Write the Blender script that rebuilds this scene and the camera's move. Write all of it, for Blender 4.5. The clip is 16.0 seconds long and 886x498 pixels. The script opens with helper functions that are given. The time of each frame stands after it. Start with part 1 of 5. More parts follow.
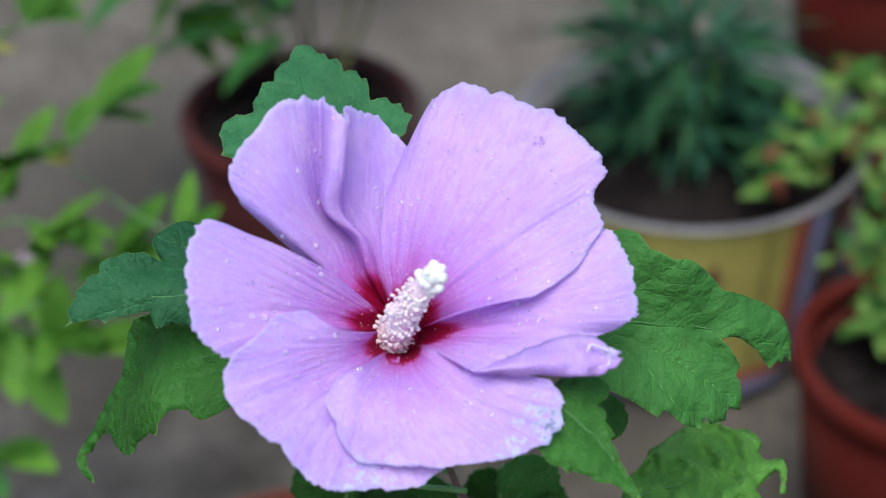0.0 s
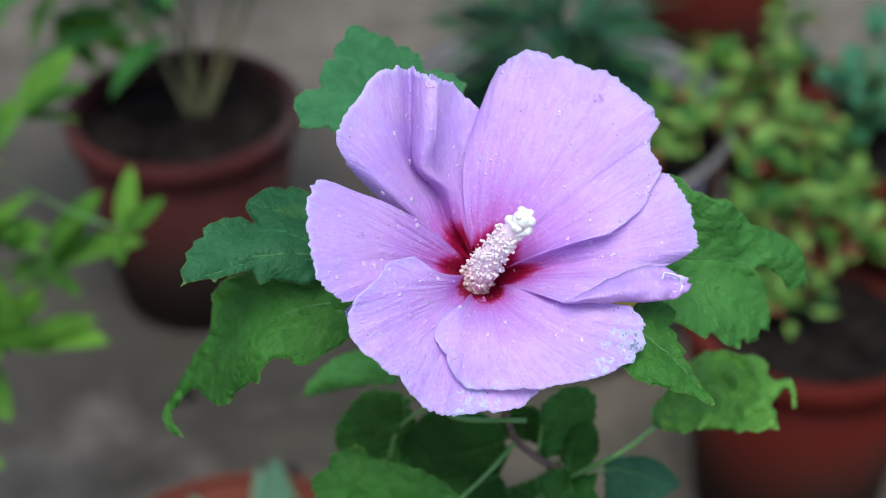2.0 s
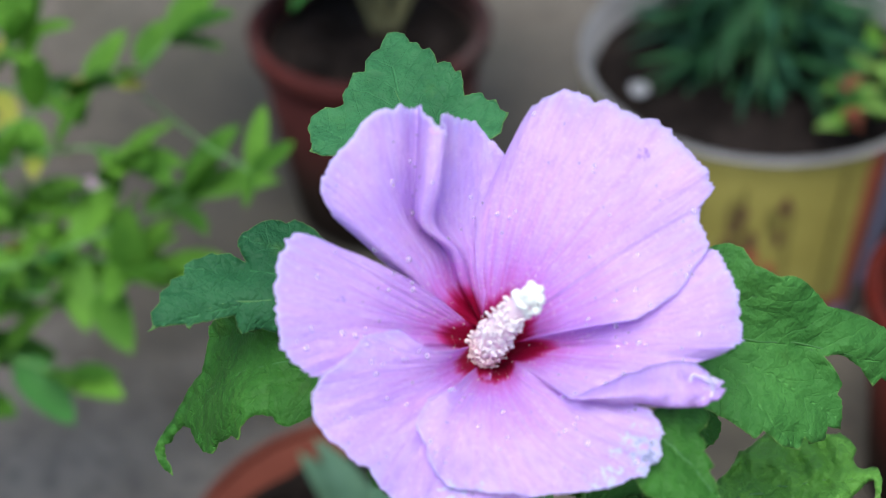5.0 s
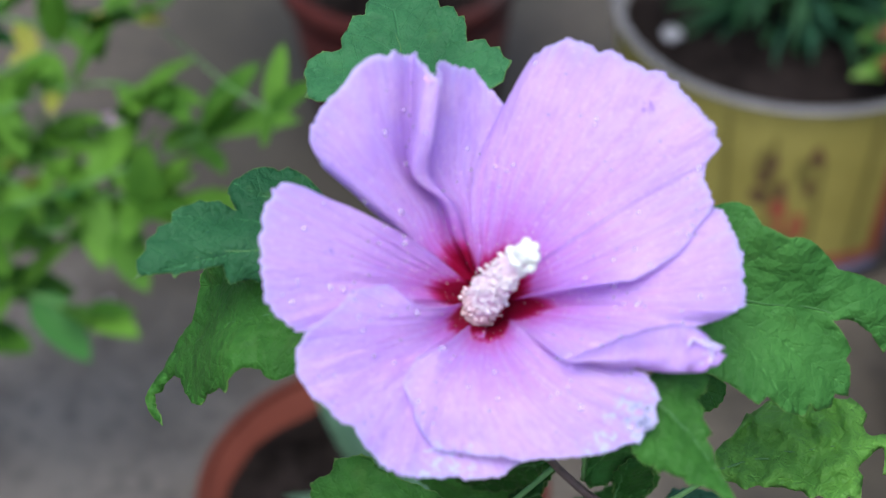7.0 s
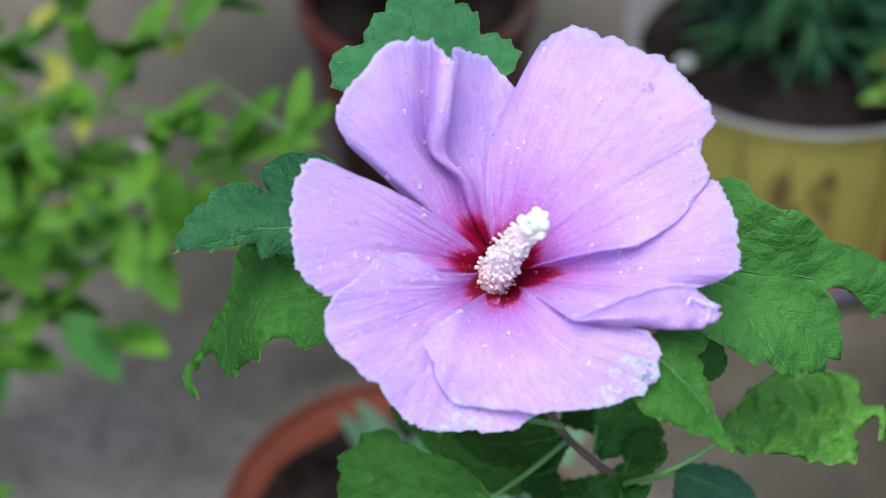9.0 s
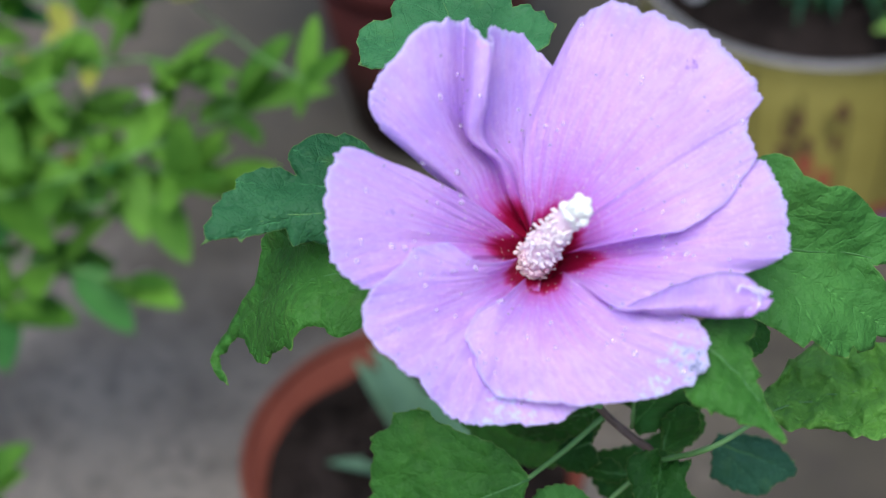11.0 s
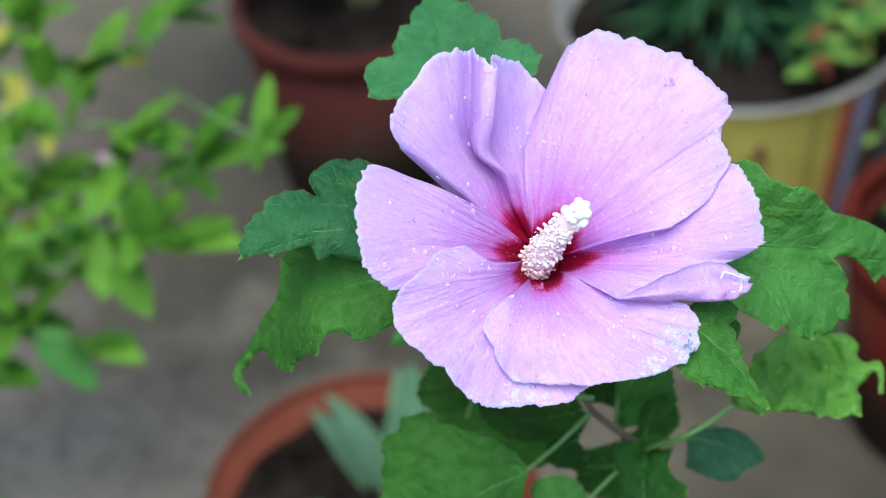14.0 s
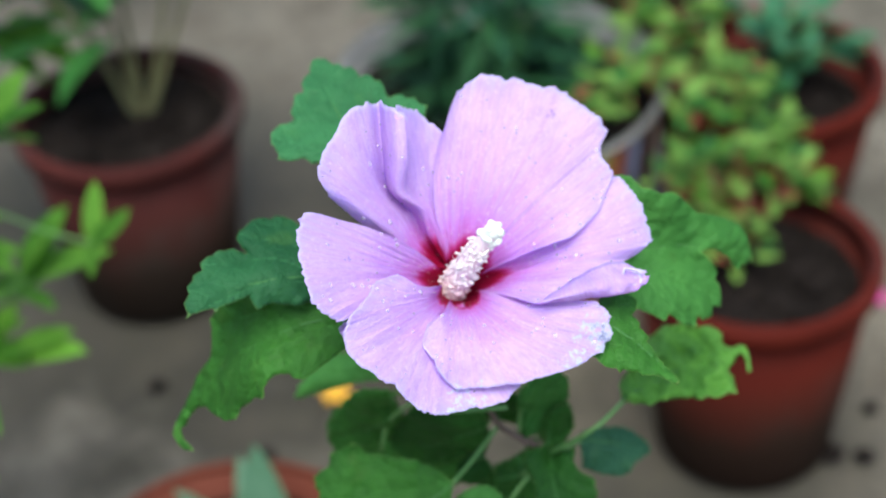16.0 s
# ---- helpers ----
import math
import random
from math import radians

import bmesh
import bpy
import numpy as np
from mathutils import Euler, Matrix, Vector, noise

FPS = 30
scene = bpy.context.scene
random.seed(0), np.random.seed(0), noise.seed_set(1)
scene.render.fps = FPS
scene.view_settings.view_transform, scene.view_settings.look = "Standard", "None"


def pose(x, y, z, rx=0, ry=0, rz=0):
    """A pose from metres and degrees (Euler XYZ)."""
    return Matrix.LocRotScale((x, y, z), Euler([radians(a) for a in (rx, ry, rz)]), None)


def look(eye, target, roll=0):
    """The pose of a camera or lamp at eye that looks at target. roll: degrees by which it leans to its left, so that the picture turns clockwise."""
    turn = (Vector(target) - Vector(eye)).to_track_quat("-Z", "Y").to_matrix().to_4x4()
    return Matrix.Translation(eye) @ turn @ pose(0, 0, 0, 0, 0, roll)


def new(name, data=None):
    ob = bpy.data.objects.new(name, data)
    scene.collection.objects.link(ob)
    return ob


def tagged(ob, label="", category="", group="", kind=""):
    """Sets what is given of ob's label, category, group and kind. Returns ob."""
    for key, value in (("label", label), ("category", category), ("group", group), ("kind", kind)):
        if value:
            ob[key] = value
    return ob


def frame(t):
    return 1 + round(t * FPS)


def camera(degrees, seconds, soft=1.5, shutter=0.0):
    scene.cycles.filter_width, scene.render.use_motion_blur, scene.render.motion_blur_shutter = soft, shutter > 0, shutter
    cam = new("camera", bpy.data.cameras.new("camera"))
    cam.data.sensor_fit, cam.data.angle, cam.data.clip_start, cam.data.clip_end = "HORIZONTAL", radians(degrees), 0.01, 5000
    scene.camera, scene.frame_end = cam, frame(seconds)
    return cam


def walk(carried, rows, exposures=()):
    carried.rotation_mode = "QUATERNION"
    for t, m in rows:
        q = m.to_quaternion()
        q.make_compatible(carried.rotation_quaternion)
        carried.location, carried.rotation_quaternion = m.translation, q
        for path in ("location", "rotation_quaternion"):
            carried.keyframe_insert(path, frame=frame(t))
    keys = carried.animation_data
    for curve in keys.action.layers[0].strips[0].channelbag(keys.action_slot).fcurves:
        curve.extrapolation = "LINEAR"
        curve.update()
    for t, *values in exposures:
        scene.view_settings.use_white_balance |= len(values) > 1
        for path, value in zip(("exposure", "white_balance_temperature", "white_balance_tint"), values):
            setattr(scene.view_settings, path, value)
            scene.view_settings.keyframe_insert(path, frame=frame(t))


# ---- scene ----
# ---------------------------------------------------------------- camera
cam = camera(30, 16.0, soft=1.0)
cam.data.dof.use_dof = True
cam.data.dof.focus_distance = 0.401
cam.data.dof.aperture_fstop = 11.2

PATH = [
    (0.0, (0.0561, -0.2753, 0.9983), (-0.0080, 0.0394, 0.7599), -2.15),
    (0.5, (0.0350, -0.2908, 0.9975), (-0.0255, 0.0255, 0.7602), -0.62),
    (1.0, (0.0236, -0.3002, 1.0059), (-0.0204, 0.0159, 0.7648), -1.46),
    (1.5, (0.0112, -0.3188, 1.0050), (-0.0174, 0.0025, 0.7684), -0.46),
    (2.0, (-0.0014, -0.3257, 1.0162), (-0.0219, -0.0057, 0.7770), -0.49),
    (2.5, (-0.0209, -0.3285, 1.0083), (-0.0263, -0.0025, 0.7764), -0.47),
    (3.0, (-0.0241, -0.3182, 1.0033), (-0.0191, 0.0062, 0.7694), -0.44),
    (3.5, (-0.0173, -0.3035, 1.0082), (-0.0329, 0.0162, 0.7684), -1.41),
    (3.7, (-0.0084, -0.2879, 1.0222), (-0.0322, 0.0214, 0.7697), -1.01),
    (5.8, (0.0534, -0.2472, 1.0019), (-0.0376, 0.0414, 0.7402), -3.35),
    (6.0, (0.0481, -0.2493, 1.0008), (-0.0362, 0.0379, 0.7355), -1.94),
    (6.5, (0.0345, -0.2437, 1.0054), (-0.0447, 0.0414, 0.7361), -1.91),
    (7.0, (0.0482, -0.2361, 1.0048), (-0.0330, 0.0481, 0.7352), -2.25),
    (7.5, (0.0587, -0.2391, 1.0076), (-0.0244, 0.0441, 0.7377), -3.48),
    (8.0, (0.0536, -0.2415, 1.0140), (-0.0324, 0.0388, 0.7419), -3.67),
    (8.5, (0.0597, -0.2518, 1.0167), (-0.0268, 0.0309, 0.7473), -4.01),
    (8.7, (0.0566, -0.2663, 1.0114), (-0.0307, 0.0238, 0.7503), -3.29),
    (10.8, (0.0623, -0.2572, 1.0103), (-0.0285, 0.0287, 0.7457), -5.21),
    (11.0, (0.0445, -0.2501, 1.0140), (-0.0408, 0.0275, 0.7389), -4.64),
    (11.5, (0.0430, -0.2621, 1.0040), (-0.0408, 0.0191, 0.7320), -4.00),
    (12.0, (0.0474, -0.2512, 1.0139), (-0.0401, 0.0201, 0.7333), -5.24),
    (12.5, (0.0435, -0.2760, 1.0164), (-0.0404, 0.0083, 0.7478), -3.78),
    (13.0, (0.0392, -0.2798, 1.0272), (-0.0393, 0.0075, 0.7603), -3.63),
    (13.5, (0.0510, -0.2929, 1.0335), (-0.0268, -0.0026, 0.7695), -5.15),
    (14.0, (0.0304, -0.2970, 1.0341), (-0.0351, -0.0034, 0.7705), -3.96),
    (14.5, (0.0224, -0.3096, 1.0407), (-0.0302, -0.0135, 0.7770), -4.36),
    (15.0, (0.0158, -0.3186, 1.0430), (-0.0226, -0.0154, 0.7849), -4.93),
    (15.5, (-0.0078, -0.3408, 1.0465), (-0.0300, -0.0295, 0.7964), -4.36),
    (16.0, (-0.0091, -0.3490, 1.0532), (-0.0157, -0.0351, 0.8053), -4.00),
]
EXPOSURES = [(0.0, 0.05, 5650, 13), (2.0, 0.06, 5700, 11), (2.5, 0.19, 5890, 5), (3.0, 0.38, 5900, 2), (3.7, 0.40, 5950, 1), (5.8, 0.15, 5660, 15),
             (7.5, 0.15, 5660, 15), (8.5, 0.22, 5810, 9), (10.8, 0.16, 5670, 14), (11.0, 0.16, 5670, 14), (11.5, 0.37, 5950, 6), (12.1, 0.35, 5800, 7), (13.2, 0.39, 5830, 4), (16.0, 0.41, 5870, 4)]
walk(cam, [(t, look(eye, target, roll)) for t, eye, target, roll in PATH], EXPOSURES)

# ---------------------------------------------------------------- light: a bright overcast day
SUN_ELEVATION, SUN_ROTATION = radians(67), radians(177)
world = bpy.data.worlds.new("world")
scene.world = world
world.use_nodes = True
sky = world.node_tree.nodes.new("ShaderNodeTexSky")
sky.sky_type, sky.sun_disc = "NISHITA", False
sky.sun_elevation, sky.sun_rotation = SUN_ELEVATION, SUN_ROTATION
sky.dust_density, sky.air_density = 3.0, 1.0
background = world.node_tree.nodes["Background"]
background.inputs["Strength"].default_value = 0.15
world.node_tree.links.new(sky.outputs[0], background.inputs["Color"])
sun = new("sun", bpy.data.lights.new("sun", "SUN"))
sun.data.energy, sun.data.angle, sun.data.color = 2.55, radians(35), (1.0, 0.955, 0.875)
sun.matrix_world = look((0.06, -1.15, 2.7), (0, 0, 0))


# ---------------------------------------------------------------- materials
class Nodes:
    """A short way to write node materials."""

    def __init__(self, name, roughness=0.6, metallic=0.0, specular=0.5):
        self.material = bpy.data.materials.new(name)
        self.material.use_nodes = True
        self.tree = self.material.node_tree
        self.shader = self.tree.nodes["Principled BSDF"]
        self.shader.inputs["Roughness"].default_value = roughness
        self.shader.inputs["Metallic"].default_value = metallic
        self.shader.inputs["Specular IOR Level"].default_value = specular

    def node(self, kind, **values):
        made = self.tree.nodes.new("ShaderNode" + kind)
        for key, value in values.items():
            made.inputs[key.replace("_", " ")].default_value = value
        return made

    def link(self, a, b):
        self.tree.links.new(a, b)

    def coords(self, kind="Object", scale=(1, 1, 1)):
        where = self.node("TexCoord")
        stretch = self.node("Mapping")
        stretch.inputs["Scale"].default_value = scale
        self.link(where.outputs[kind], stretch.inputs["Vector"])
        return stretch.outputs["Vector"]

    def noise(self, vector, scale, detail=4.0, roughness=0.55):
        made = self.node("TexNoise", Scale=scale, Detail=detail, Roughness=roughness)
        self.link(vector, made.inputs["Vector"])
        return made.outputs["Fac"]

    def ramp(self, fac, *stops):
        made = self.node("ValToRGB")
        ramp = made.color_ramp
        while len(ramp.elements) < len(stops):
            ramp.elements.new(0.5)
        for element, (place, colour) in zip(ramp.elements, stops):
            element.position, element.color = place, (*colour, 1)
        self.link(fac, made.inputs["Fac"])
        return made.outputs["Color"]

    def mix(self, fac, a, b, blend="MIX"):
        made = self.tree.nodes.new("ShaderNodeMix")
        made.data_type, made.blend_type = "RGBA", blend
        for socket, value in ((made.inputs[0], fac), (made.inputs[6], a), (made.inputs[7], b)):
            if isinstance(value, (int, float)):
                socket.default_value = value
            elif isinstance(value, tuple):
                socket.default_value = (*value, 1)
            else:
                self.link(value, socket)
        return made.outputs[2]

    def math(self, kind, a, b=0.0):
        made = self.tree.nodes.new("ShaderNodeMath")
        made.operation = kind
        for socket, value in zip(made.inputs, (a, b)):
            if isinstance(value, (int, float)):
                socket.default_value = value
            else:
                self.link(value, socket)
        return made.outputs[0]

    def attribute(self, name):
        made = self.node("Attribute")
        made.attribute_name = name
        return made.outputs["Fac"]

    def colour(self, value):
        self.link(value, self.shader.inputs["Base Color"])

    def bump(self, height, strength=0.3, distance=0.001):
        made = self.node("Bump", Strength=strength, Distance=distance)
        self.link(height, made.inputs["Height"])
        self.link(made.outputs["Normal"], self.shader.inputs["Normal"])
        return made.outputs["Normal"]

    def thin(self, colour, share, normal=None):
        """Lets light through a leaf or petal."""
        glow = self.node("BsdfTranslucent")
        both = self.node("MixShader", Fac=share)
        self.link(colour, glow.inputs["Color"])
        if normal:
            self.link(normal, glow.inputs["Normal"])
        self.link(self.shader.outputs[0], both.inputs[1])
        self.link(glow.outputs[0], both.inputs[2])
        self.link(both.outputs[0], self.tree.nodes["Material Output"].inputs["Surface"])


def petal_material():
    m = Nodes("petal", roughness=0.55, specular=0.3)
    uv = m.node("UVMap")
    split = m.node("SeparateXYZ")
    m.link(uv.outputs[0], split.inputs[0])
    along = split.outputs["Y"]
    veins = m.noise(m.coords("UV", (22, 0.9, 1)), 1.0, 4.0, 0.55)
    crisp = m.math("SUBTRACT", 1.0, m.math("ABSOLUTE", m.math("MULTIPLY", m.math("SUBTRACT", veins, 0.5), 5.0)))
    fine = m.noise(m.coords("UV", (80, 12, 1)), 1.0, 4.0, 0.6)
    cloud = m.noise(m.coords("Object"), 70.0, 3.0)
    aside = m.math("ABSOLUTE", m.math("SUBTRACT", split.outputs["X"], 0.5))
    spread = m.math("MULTIPLY", m.math("MULTIPLY", aside, aside), 0.34)
    wander = m.math("ADD", m.math("ADD", along, spread), m.math("MULTIPLY", m.math("SUBTRACT", veins, 0.5), 0.10))
    base = m.ramp(wander, (0.0, (0.30, 0.0, 0.025)), (0.155, (0.43, 0.0, 0.05)), (0.195, (0.66, 0.05, 0.30)),
                  (0.235, (0.79, 0.29, 0.81)), (0.40, (0.745, 0.435, 0.95)), (0.72, (0.745, 0.505, 0.985)), (0.93, (0.72, 0.525, 0.985)), (1.0, (0.66, 0.52, 0.985)))
    pale = m.mix(m.ramp(cloud, (0.36, (0, 0, 0)), (0.70, (0.70, 0.70, 0.70))), base, (0.895, 0.665, 0.955))
    body = m.mix(m.ramp(wander, (0.30, (0, 0, 0)), (0.5, (1, 1, 1))), base, pale)
    beyond = m.ramp(wander, (0.19, (0, 0, 0)), (0.24, (1, 1, 1)))
    fading = m.ramp(along, (0.18, (0.85, 0.85, 0.85)), (0.34, (0.40, 0.40, 0.40)), (0.75, (0.14, 0.14, 0.14)))
    streak = m.math("MULTIPLY", beyond, m.math("MULTIPLY", m.ramp(crisp, (0.55, (0, 0, 0)), (0.95, (0.8, 0.8, 0.8))), fading))
    lined = m.mix(streak, body, (0.70, 0.16, 0.62))
    net = m.math("MULTIPLY", beyond, m.ramp(fine, (0.36, (0.34, 0.34, 0.34)), (0.53, (0, 0, 0))))
    lined = m.mix(net, lined, (0.58, 0.32, 0.80))
    speck = m.noise(m.coords("Object"), 900.0, 3.0, 0.65)
    lined = m.mix(m.math("MULTIPLY", beyond, m.ramp(speck, (0.56, (0, 0, 0)), (0.70, (0.42, 0.42, 0.42)))), lined, (0.95, 0.78, 0.95))
    torn = m.noise(m.coords("Object", (1, 1, 1)), 520.0, 5.0, 0.7)
    frayed = m.math("ADD", along, m.math("MULTIPLY", m.math("SUBTRACT", torn, 0.5), 0.05))
    lined = m.mix(m.ramp(frayed, (0.972, (0, 0, 0)), (1.0, (0.48, 0.48, 0.48))), lined, (0.80, 0.78, 0.97))
    where = m.node("TexCoord").outputs["Object"]
    for centre, radius, colour, edge in WEAR:
        away = m.tree.nodes.new("ShaderNodeVectorMath")
        away.operation = "DISTANCE"
        m.link(where, away.inputs[0])
        away.inputs[1].default_value = centre
        inside = m.math("SUBTRACT", 1.0, m.math("DIVIDE", away.outputs["Value"], radius))
        mask = m.ramp(m.math("ADD", m.math("MULTIPLY", inside, 0.5), m.math("MULTIPLY", m.math("SUBTRACT", torn, 0.5), 3.0)), (edge, (0, 0, 0)), (edge + 0.12, (0.85, 0.85, 0.85)))
        held = m.math("MULTIPLY", mask, m.math("GREATER_THAN", inside, 0.0))
        lined = m.mix(held, lined, colour)
    m.colour(lined)
    pleats = m.noise(m.coords("UV", (17, 3.5, 1)), 1.0, 5.0, 0.62)
    height = m.math("ADD", m.math("MULTIPLY", pleats, 1.1), m.math("MULTIPLY", fine, 0.55))
    grain = m.noise(m.coords("Object"), 1300.0, 4.0)
    normal = m.bump(m.math("ADD", height, m.math("MULTIPLY", grain, 0.6)), 0.64, 0.0009)
    m.thin(lined, 0.38, normal)
    return m.material


def leaf_material(name, dark, light, share=0.2, roughness=0.56, vein=True, vary=0.35):
    m = Nodes(name, roughness=roughness, specular=0.16)
    big = m.noise(m.coords("Object"), 45.0, 4.0)
    small = m.noise(m.coords("Object"), 420.0, 3.0)
    info = m.node("ObjectInfo")
    tone = m.math("ADD", m.math("MULTIPLY", big, 0.75), m.math("MULTIPLY", info.outputs["Random"], vary))
    green = m.ramp(tone, (0.32, dark), (0.78, light))
    height = m.math("ADD", m.math("MULTIPLY", small, 0.5), big)
    if vein:
        near, run, rim = (m.attribute(name) for name in ("vein", "run", "rim"))
        near = m.math("ADD", near, m.math("MULTIPLY", m.math("SUBTRACT", small, 0.5), 0.25))
        main = m.ramp(near, (0.10, (1, 1, 1)), (0.42, (0, 0, 0)))
        saw = m.math("FRACT", m.math("MULTIPLY", m.math("ADD", m.math("SUBTRACT", run, near), m.math("MULTIPLY", big, 9.0)), 0.19))
        off = m.math("ABSOLUTE", m.math("SUBTRACT", saw, 0.5))
        side = m.ramp(off, (0.0, (1, 1, 1)), (0.05, (0, 0, 0)))
        ridge = m.math("MAXIMUM", main, m.math("MULTIPLY", side, 0.30))
        quilt = m.noise(m.coords("Object"), 210.0, 3.0)
        cells = m.node("TexVoronoi", Scale=420.0)
        cells.feature = "DISTANCE_TO_EDGE"
        m.link(m.coords("Object"), cells.inputs["Vector"])
        net = m.ramp(cells.outputs["Distance"], (0.02, (1, 1, 1)), (0.12, (0, 0, 0)))
        green = m.mix(m.ramp(quilt, (0.34, (0.3, 0.3, 0.3)), (0.56, (0, 0, 0))), green, dark)
        green = m.mix(m.math("MULTIPLY", net, 0.06), green, dark)
        green = m.mix(m.math("MULTIPLY", ridge, 0.42), green, tuple(min(1, c * 1.5 + 0.02) for c in light))
        green = m.mix(m.ramp(rim, (0.03, (0.42, 0.42, 0.42)), (0.22, (0, 0, 0))), green, (0.26, 0.40, 0.10))
        yellowing = m.noise(m.coords("Object"), 95.0, 4.0)
        green = m.mix(m.ramp(yellowing, (0.62, (0, 0, 0)), (0.78, (0.2, 0.2, 0.2))), green, (0.16, 0.30, 0.05))
        height = m.math("ADD", m.math("ADD", height, m.math("MULTIPLY", quilt, 0.8)), m.math("MULTIPLY", off, 0.30))
        height = m.math("SUBTRACT", m.math("SUBTRACT", height, m.math("MULTIPLY", ridge, 0.35)), m.math("MULTIPLY", net, 0.06))
    m.colour(green)
    normal = m.bump(height, 0.7, 0.0016)
    m.thin(green, share, normal)
    return m.material


def plain(name, dark, light, scale=60.0, roughness=0.6, specular=0.4, strength=0.3, distance=0.001, metallic=0.0):
    m = Nodes(name, roughness, metallic, specular)
    where = m.coords("Object")
    broad = m.noise(where, scale * 0.2, 3.0)
    close = m.noise(where, scale, 5.0)
    m.colour(m.ramp(m.math("ADD", m.math("MULTIPLY", broad, 0.6), m.math("MULTIPLY", close, 0.4)), (0.3, dark), (0.7, light)))
    m.bump(close, strength, distance)
    return m.material


def pot_material(name, dark, light, dirt_and_shade=(0.022, 0.015, 0.010), dust=0.0):
    """Moulded plastic with soil splashed on its lower part, and shade painted into the same darkening."""
    m = Nodes(name, roughness=0.6, specular=0.05)
    where = m.coords("Object")
    broad, close = m.noise(where, 9.0, 4.0), m.noise(where, 120.0, 4.0)
    paint = m.ramp(broad, (0.3, dark), (0.7, light))
    split = m.node("SeparateXYZ")
    m.link(where, split.inputs[0])
    low = m.math("ADD", m.math("MULTIPLY", split.outputs["Z"], -7.0), m.math("ADD", m.math("MULTIPLY", broad, 1.0), 0.60))
    if dust:
        patches = m.noise(where, 5.0, 5.0, 0.6)
        paint = m.mix(m.ramp(patches, (0.46, (0, 0, 0)), (0.60, (dust, dust, dust))), paint, (0.062, 0.048, 0.042))
    m.colour(m.mix(m.ramp(low, (0.0, (0, 0, 0)), (0.7, (0.9, 0.9, 0.9))), paint, dirt_and_shade))
    m.bump(close, 0.25, 0.0006)
    return m.material


def ground_material():
    m = Nodes("concrete", roughness=0.85, specular=0.25)
    where = m.coords("Object")
    broad, mid, fine = m.noise(where, 2.2, 5.0), m.noise(where, 11.0, 5.0), m.noise(where, 90.0, 5.0)
    base = m.ramp(mid, (0.3, (0.106, 0.088, 0.062)), (0.55, (0.170, 0.145, 0.106)), (0.8, (0.238, 0.207, 0.155)))
    moss = m.mix(m.ramp(broad, (0.48, (0, 0, 0)), (0.68, (0.6, 0.6, 0.6))), base, (0.060, 0.060, 0.038))
    # damp stains; the last patch is shade behind the stalk plant, painted in
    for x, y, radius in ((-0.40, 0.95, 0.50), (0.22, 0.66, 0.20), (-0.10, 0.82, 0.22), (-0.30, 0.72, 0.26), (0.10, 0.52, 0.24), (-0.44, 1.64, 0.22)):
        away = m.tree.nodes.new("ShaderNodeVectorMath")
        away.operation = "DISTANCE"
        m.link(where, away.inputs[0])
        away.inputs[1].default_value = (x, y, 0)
        damp_and_shade = m.math("ADD", m.math("SUBTRACT", 1.0, m.math("DIVIDE", away.outputs["Value"], radius)), m.math("MULTIPLY", m.math("SUBTRACT", mid, 0.5), 1.5))
        moss = m.mix(m.ramp(damp_and_shade, (0.0, (0, 0, 0)), (0.7, (0.72, 0.72, 0.72))), moss, (0.035, 0.032, 0.022))
    for x, y, radius in ((-0.44, 0.34, 0.46), (-0.05, 0.40, 0.16)):
        away = m.tree.nodes.new("ShaderNodeVectorMath")
        away.operation = "DISTANCE"
        m.link(where, away.inputs[0])
        away.inputs[1].default_value = (x, y, 0)
        dusty = m.math("ADD", m.math("SUBTRACT", 1.0, m.math("DIVIDE", away.outputs["Value"], radius)), m.math("MULTIPLY", m.math("SUBTRACT", mid, 0.5), 1.5))
        moss = m.mix(m.ramp(dusty, (0.0, (0, 0, 0)), (0.6, (0.52, 0.52, 0.52))), moss, (0.36, 0.31, 0.235))
    m.colour(m.mix(m.ramp(fine, (0.35, (0.5, 0.5, 0.5)), (0.5, (0, 0, 0))), moss, (0.05, 0.043, 0.036)))
    m.bump(fine, 0.6, 0.004)
    return m.material


SHRUB_LEAF = leaf_material("shrub_leaf", (0.022, 0.100, 0.020), (0.082, 0.265, 0.054), vary=0.45)
# yellower green, with the stronger light on the right leaf put into the colour
LIT_LEAF = leaf_material("lit_leaf", (0.044, 0.165, 0.028), (0.122, 0.360, 0.070), 0.26)
CURLED_LEAF = leaf_material("curled_leaf", (0.045, 0.160, 0.022), (0.175, 0.420, 0.060), 0.3, 0.42)
# deep green, darkened further to paint in the flower's shade on low leaves
DARK_SHADED_LEAF = leaf_material("dark_shaded_leaf", (0.014, 0.066, 0.008), (0.056, 0.190, 0.024), 0.13, vary=0.35)
BLUE_LEAF = leaf_material("blue_green_leaf", (0.022, 0.100, 0.034), (0.070, 0.245, 0.082), vary=0.3)
BROAD_LEAF = leaf_material("broad_leaf", (0.018, 0.080, 0.016), (0.072, 0.235, 0.044), 0.25, vein=False)
LIME_LEAF = leaf_material("lime_leaf", (0.034, 0.115, 0.010), (0.168, 0.370, 0.038), 0.35, vein=False)
YELLOW_LEAF = leaf_material("yellow_leaf", (0.28, 0.32, 0.05), (0.50, 0.45, 0.08), 0.3, vein=False)
STRAP_LEAF = leaf_material("strap_leaf", (0.005, 0.026, 0.009), (0.030, 0.100, 0.032), 0.15, vein=False, vary=0.7)
SAGE_LEAF = leaf_material("sage_leaf", (0.080, 0.170, 0.090), (0.170, 0.300, 0.180), 0.2, 0.65, vein=False)
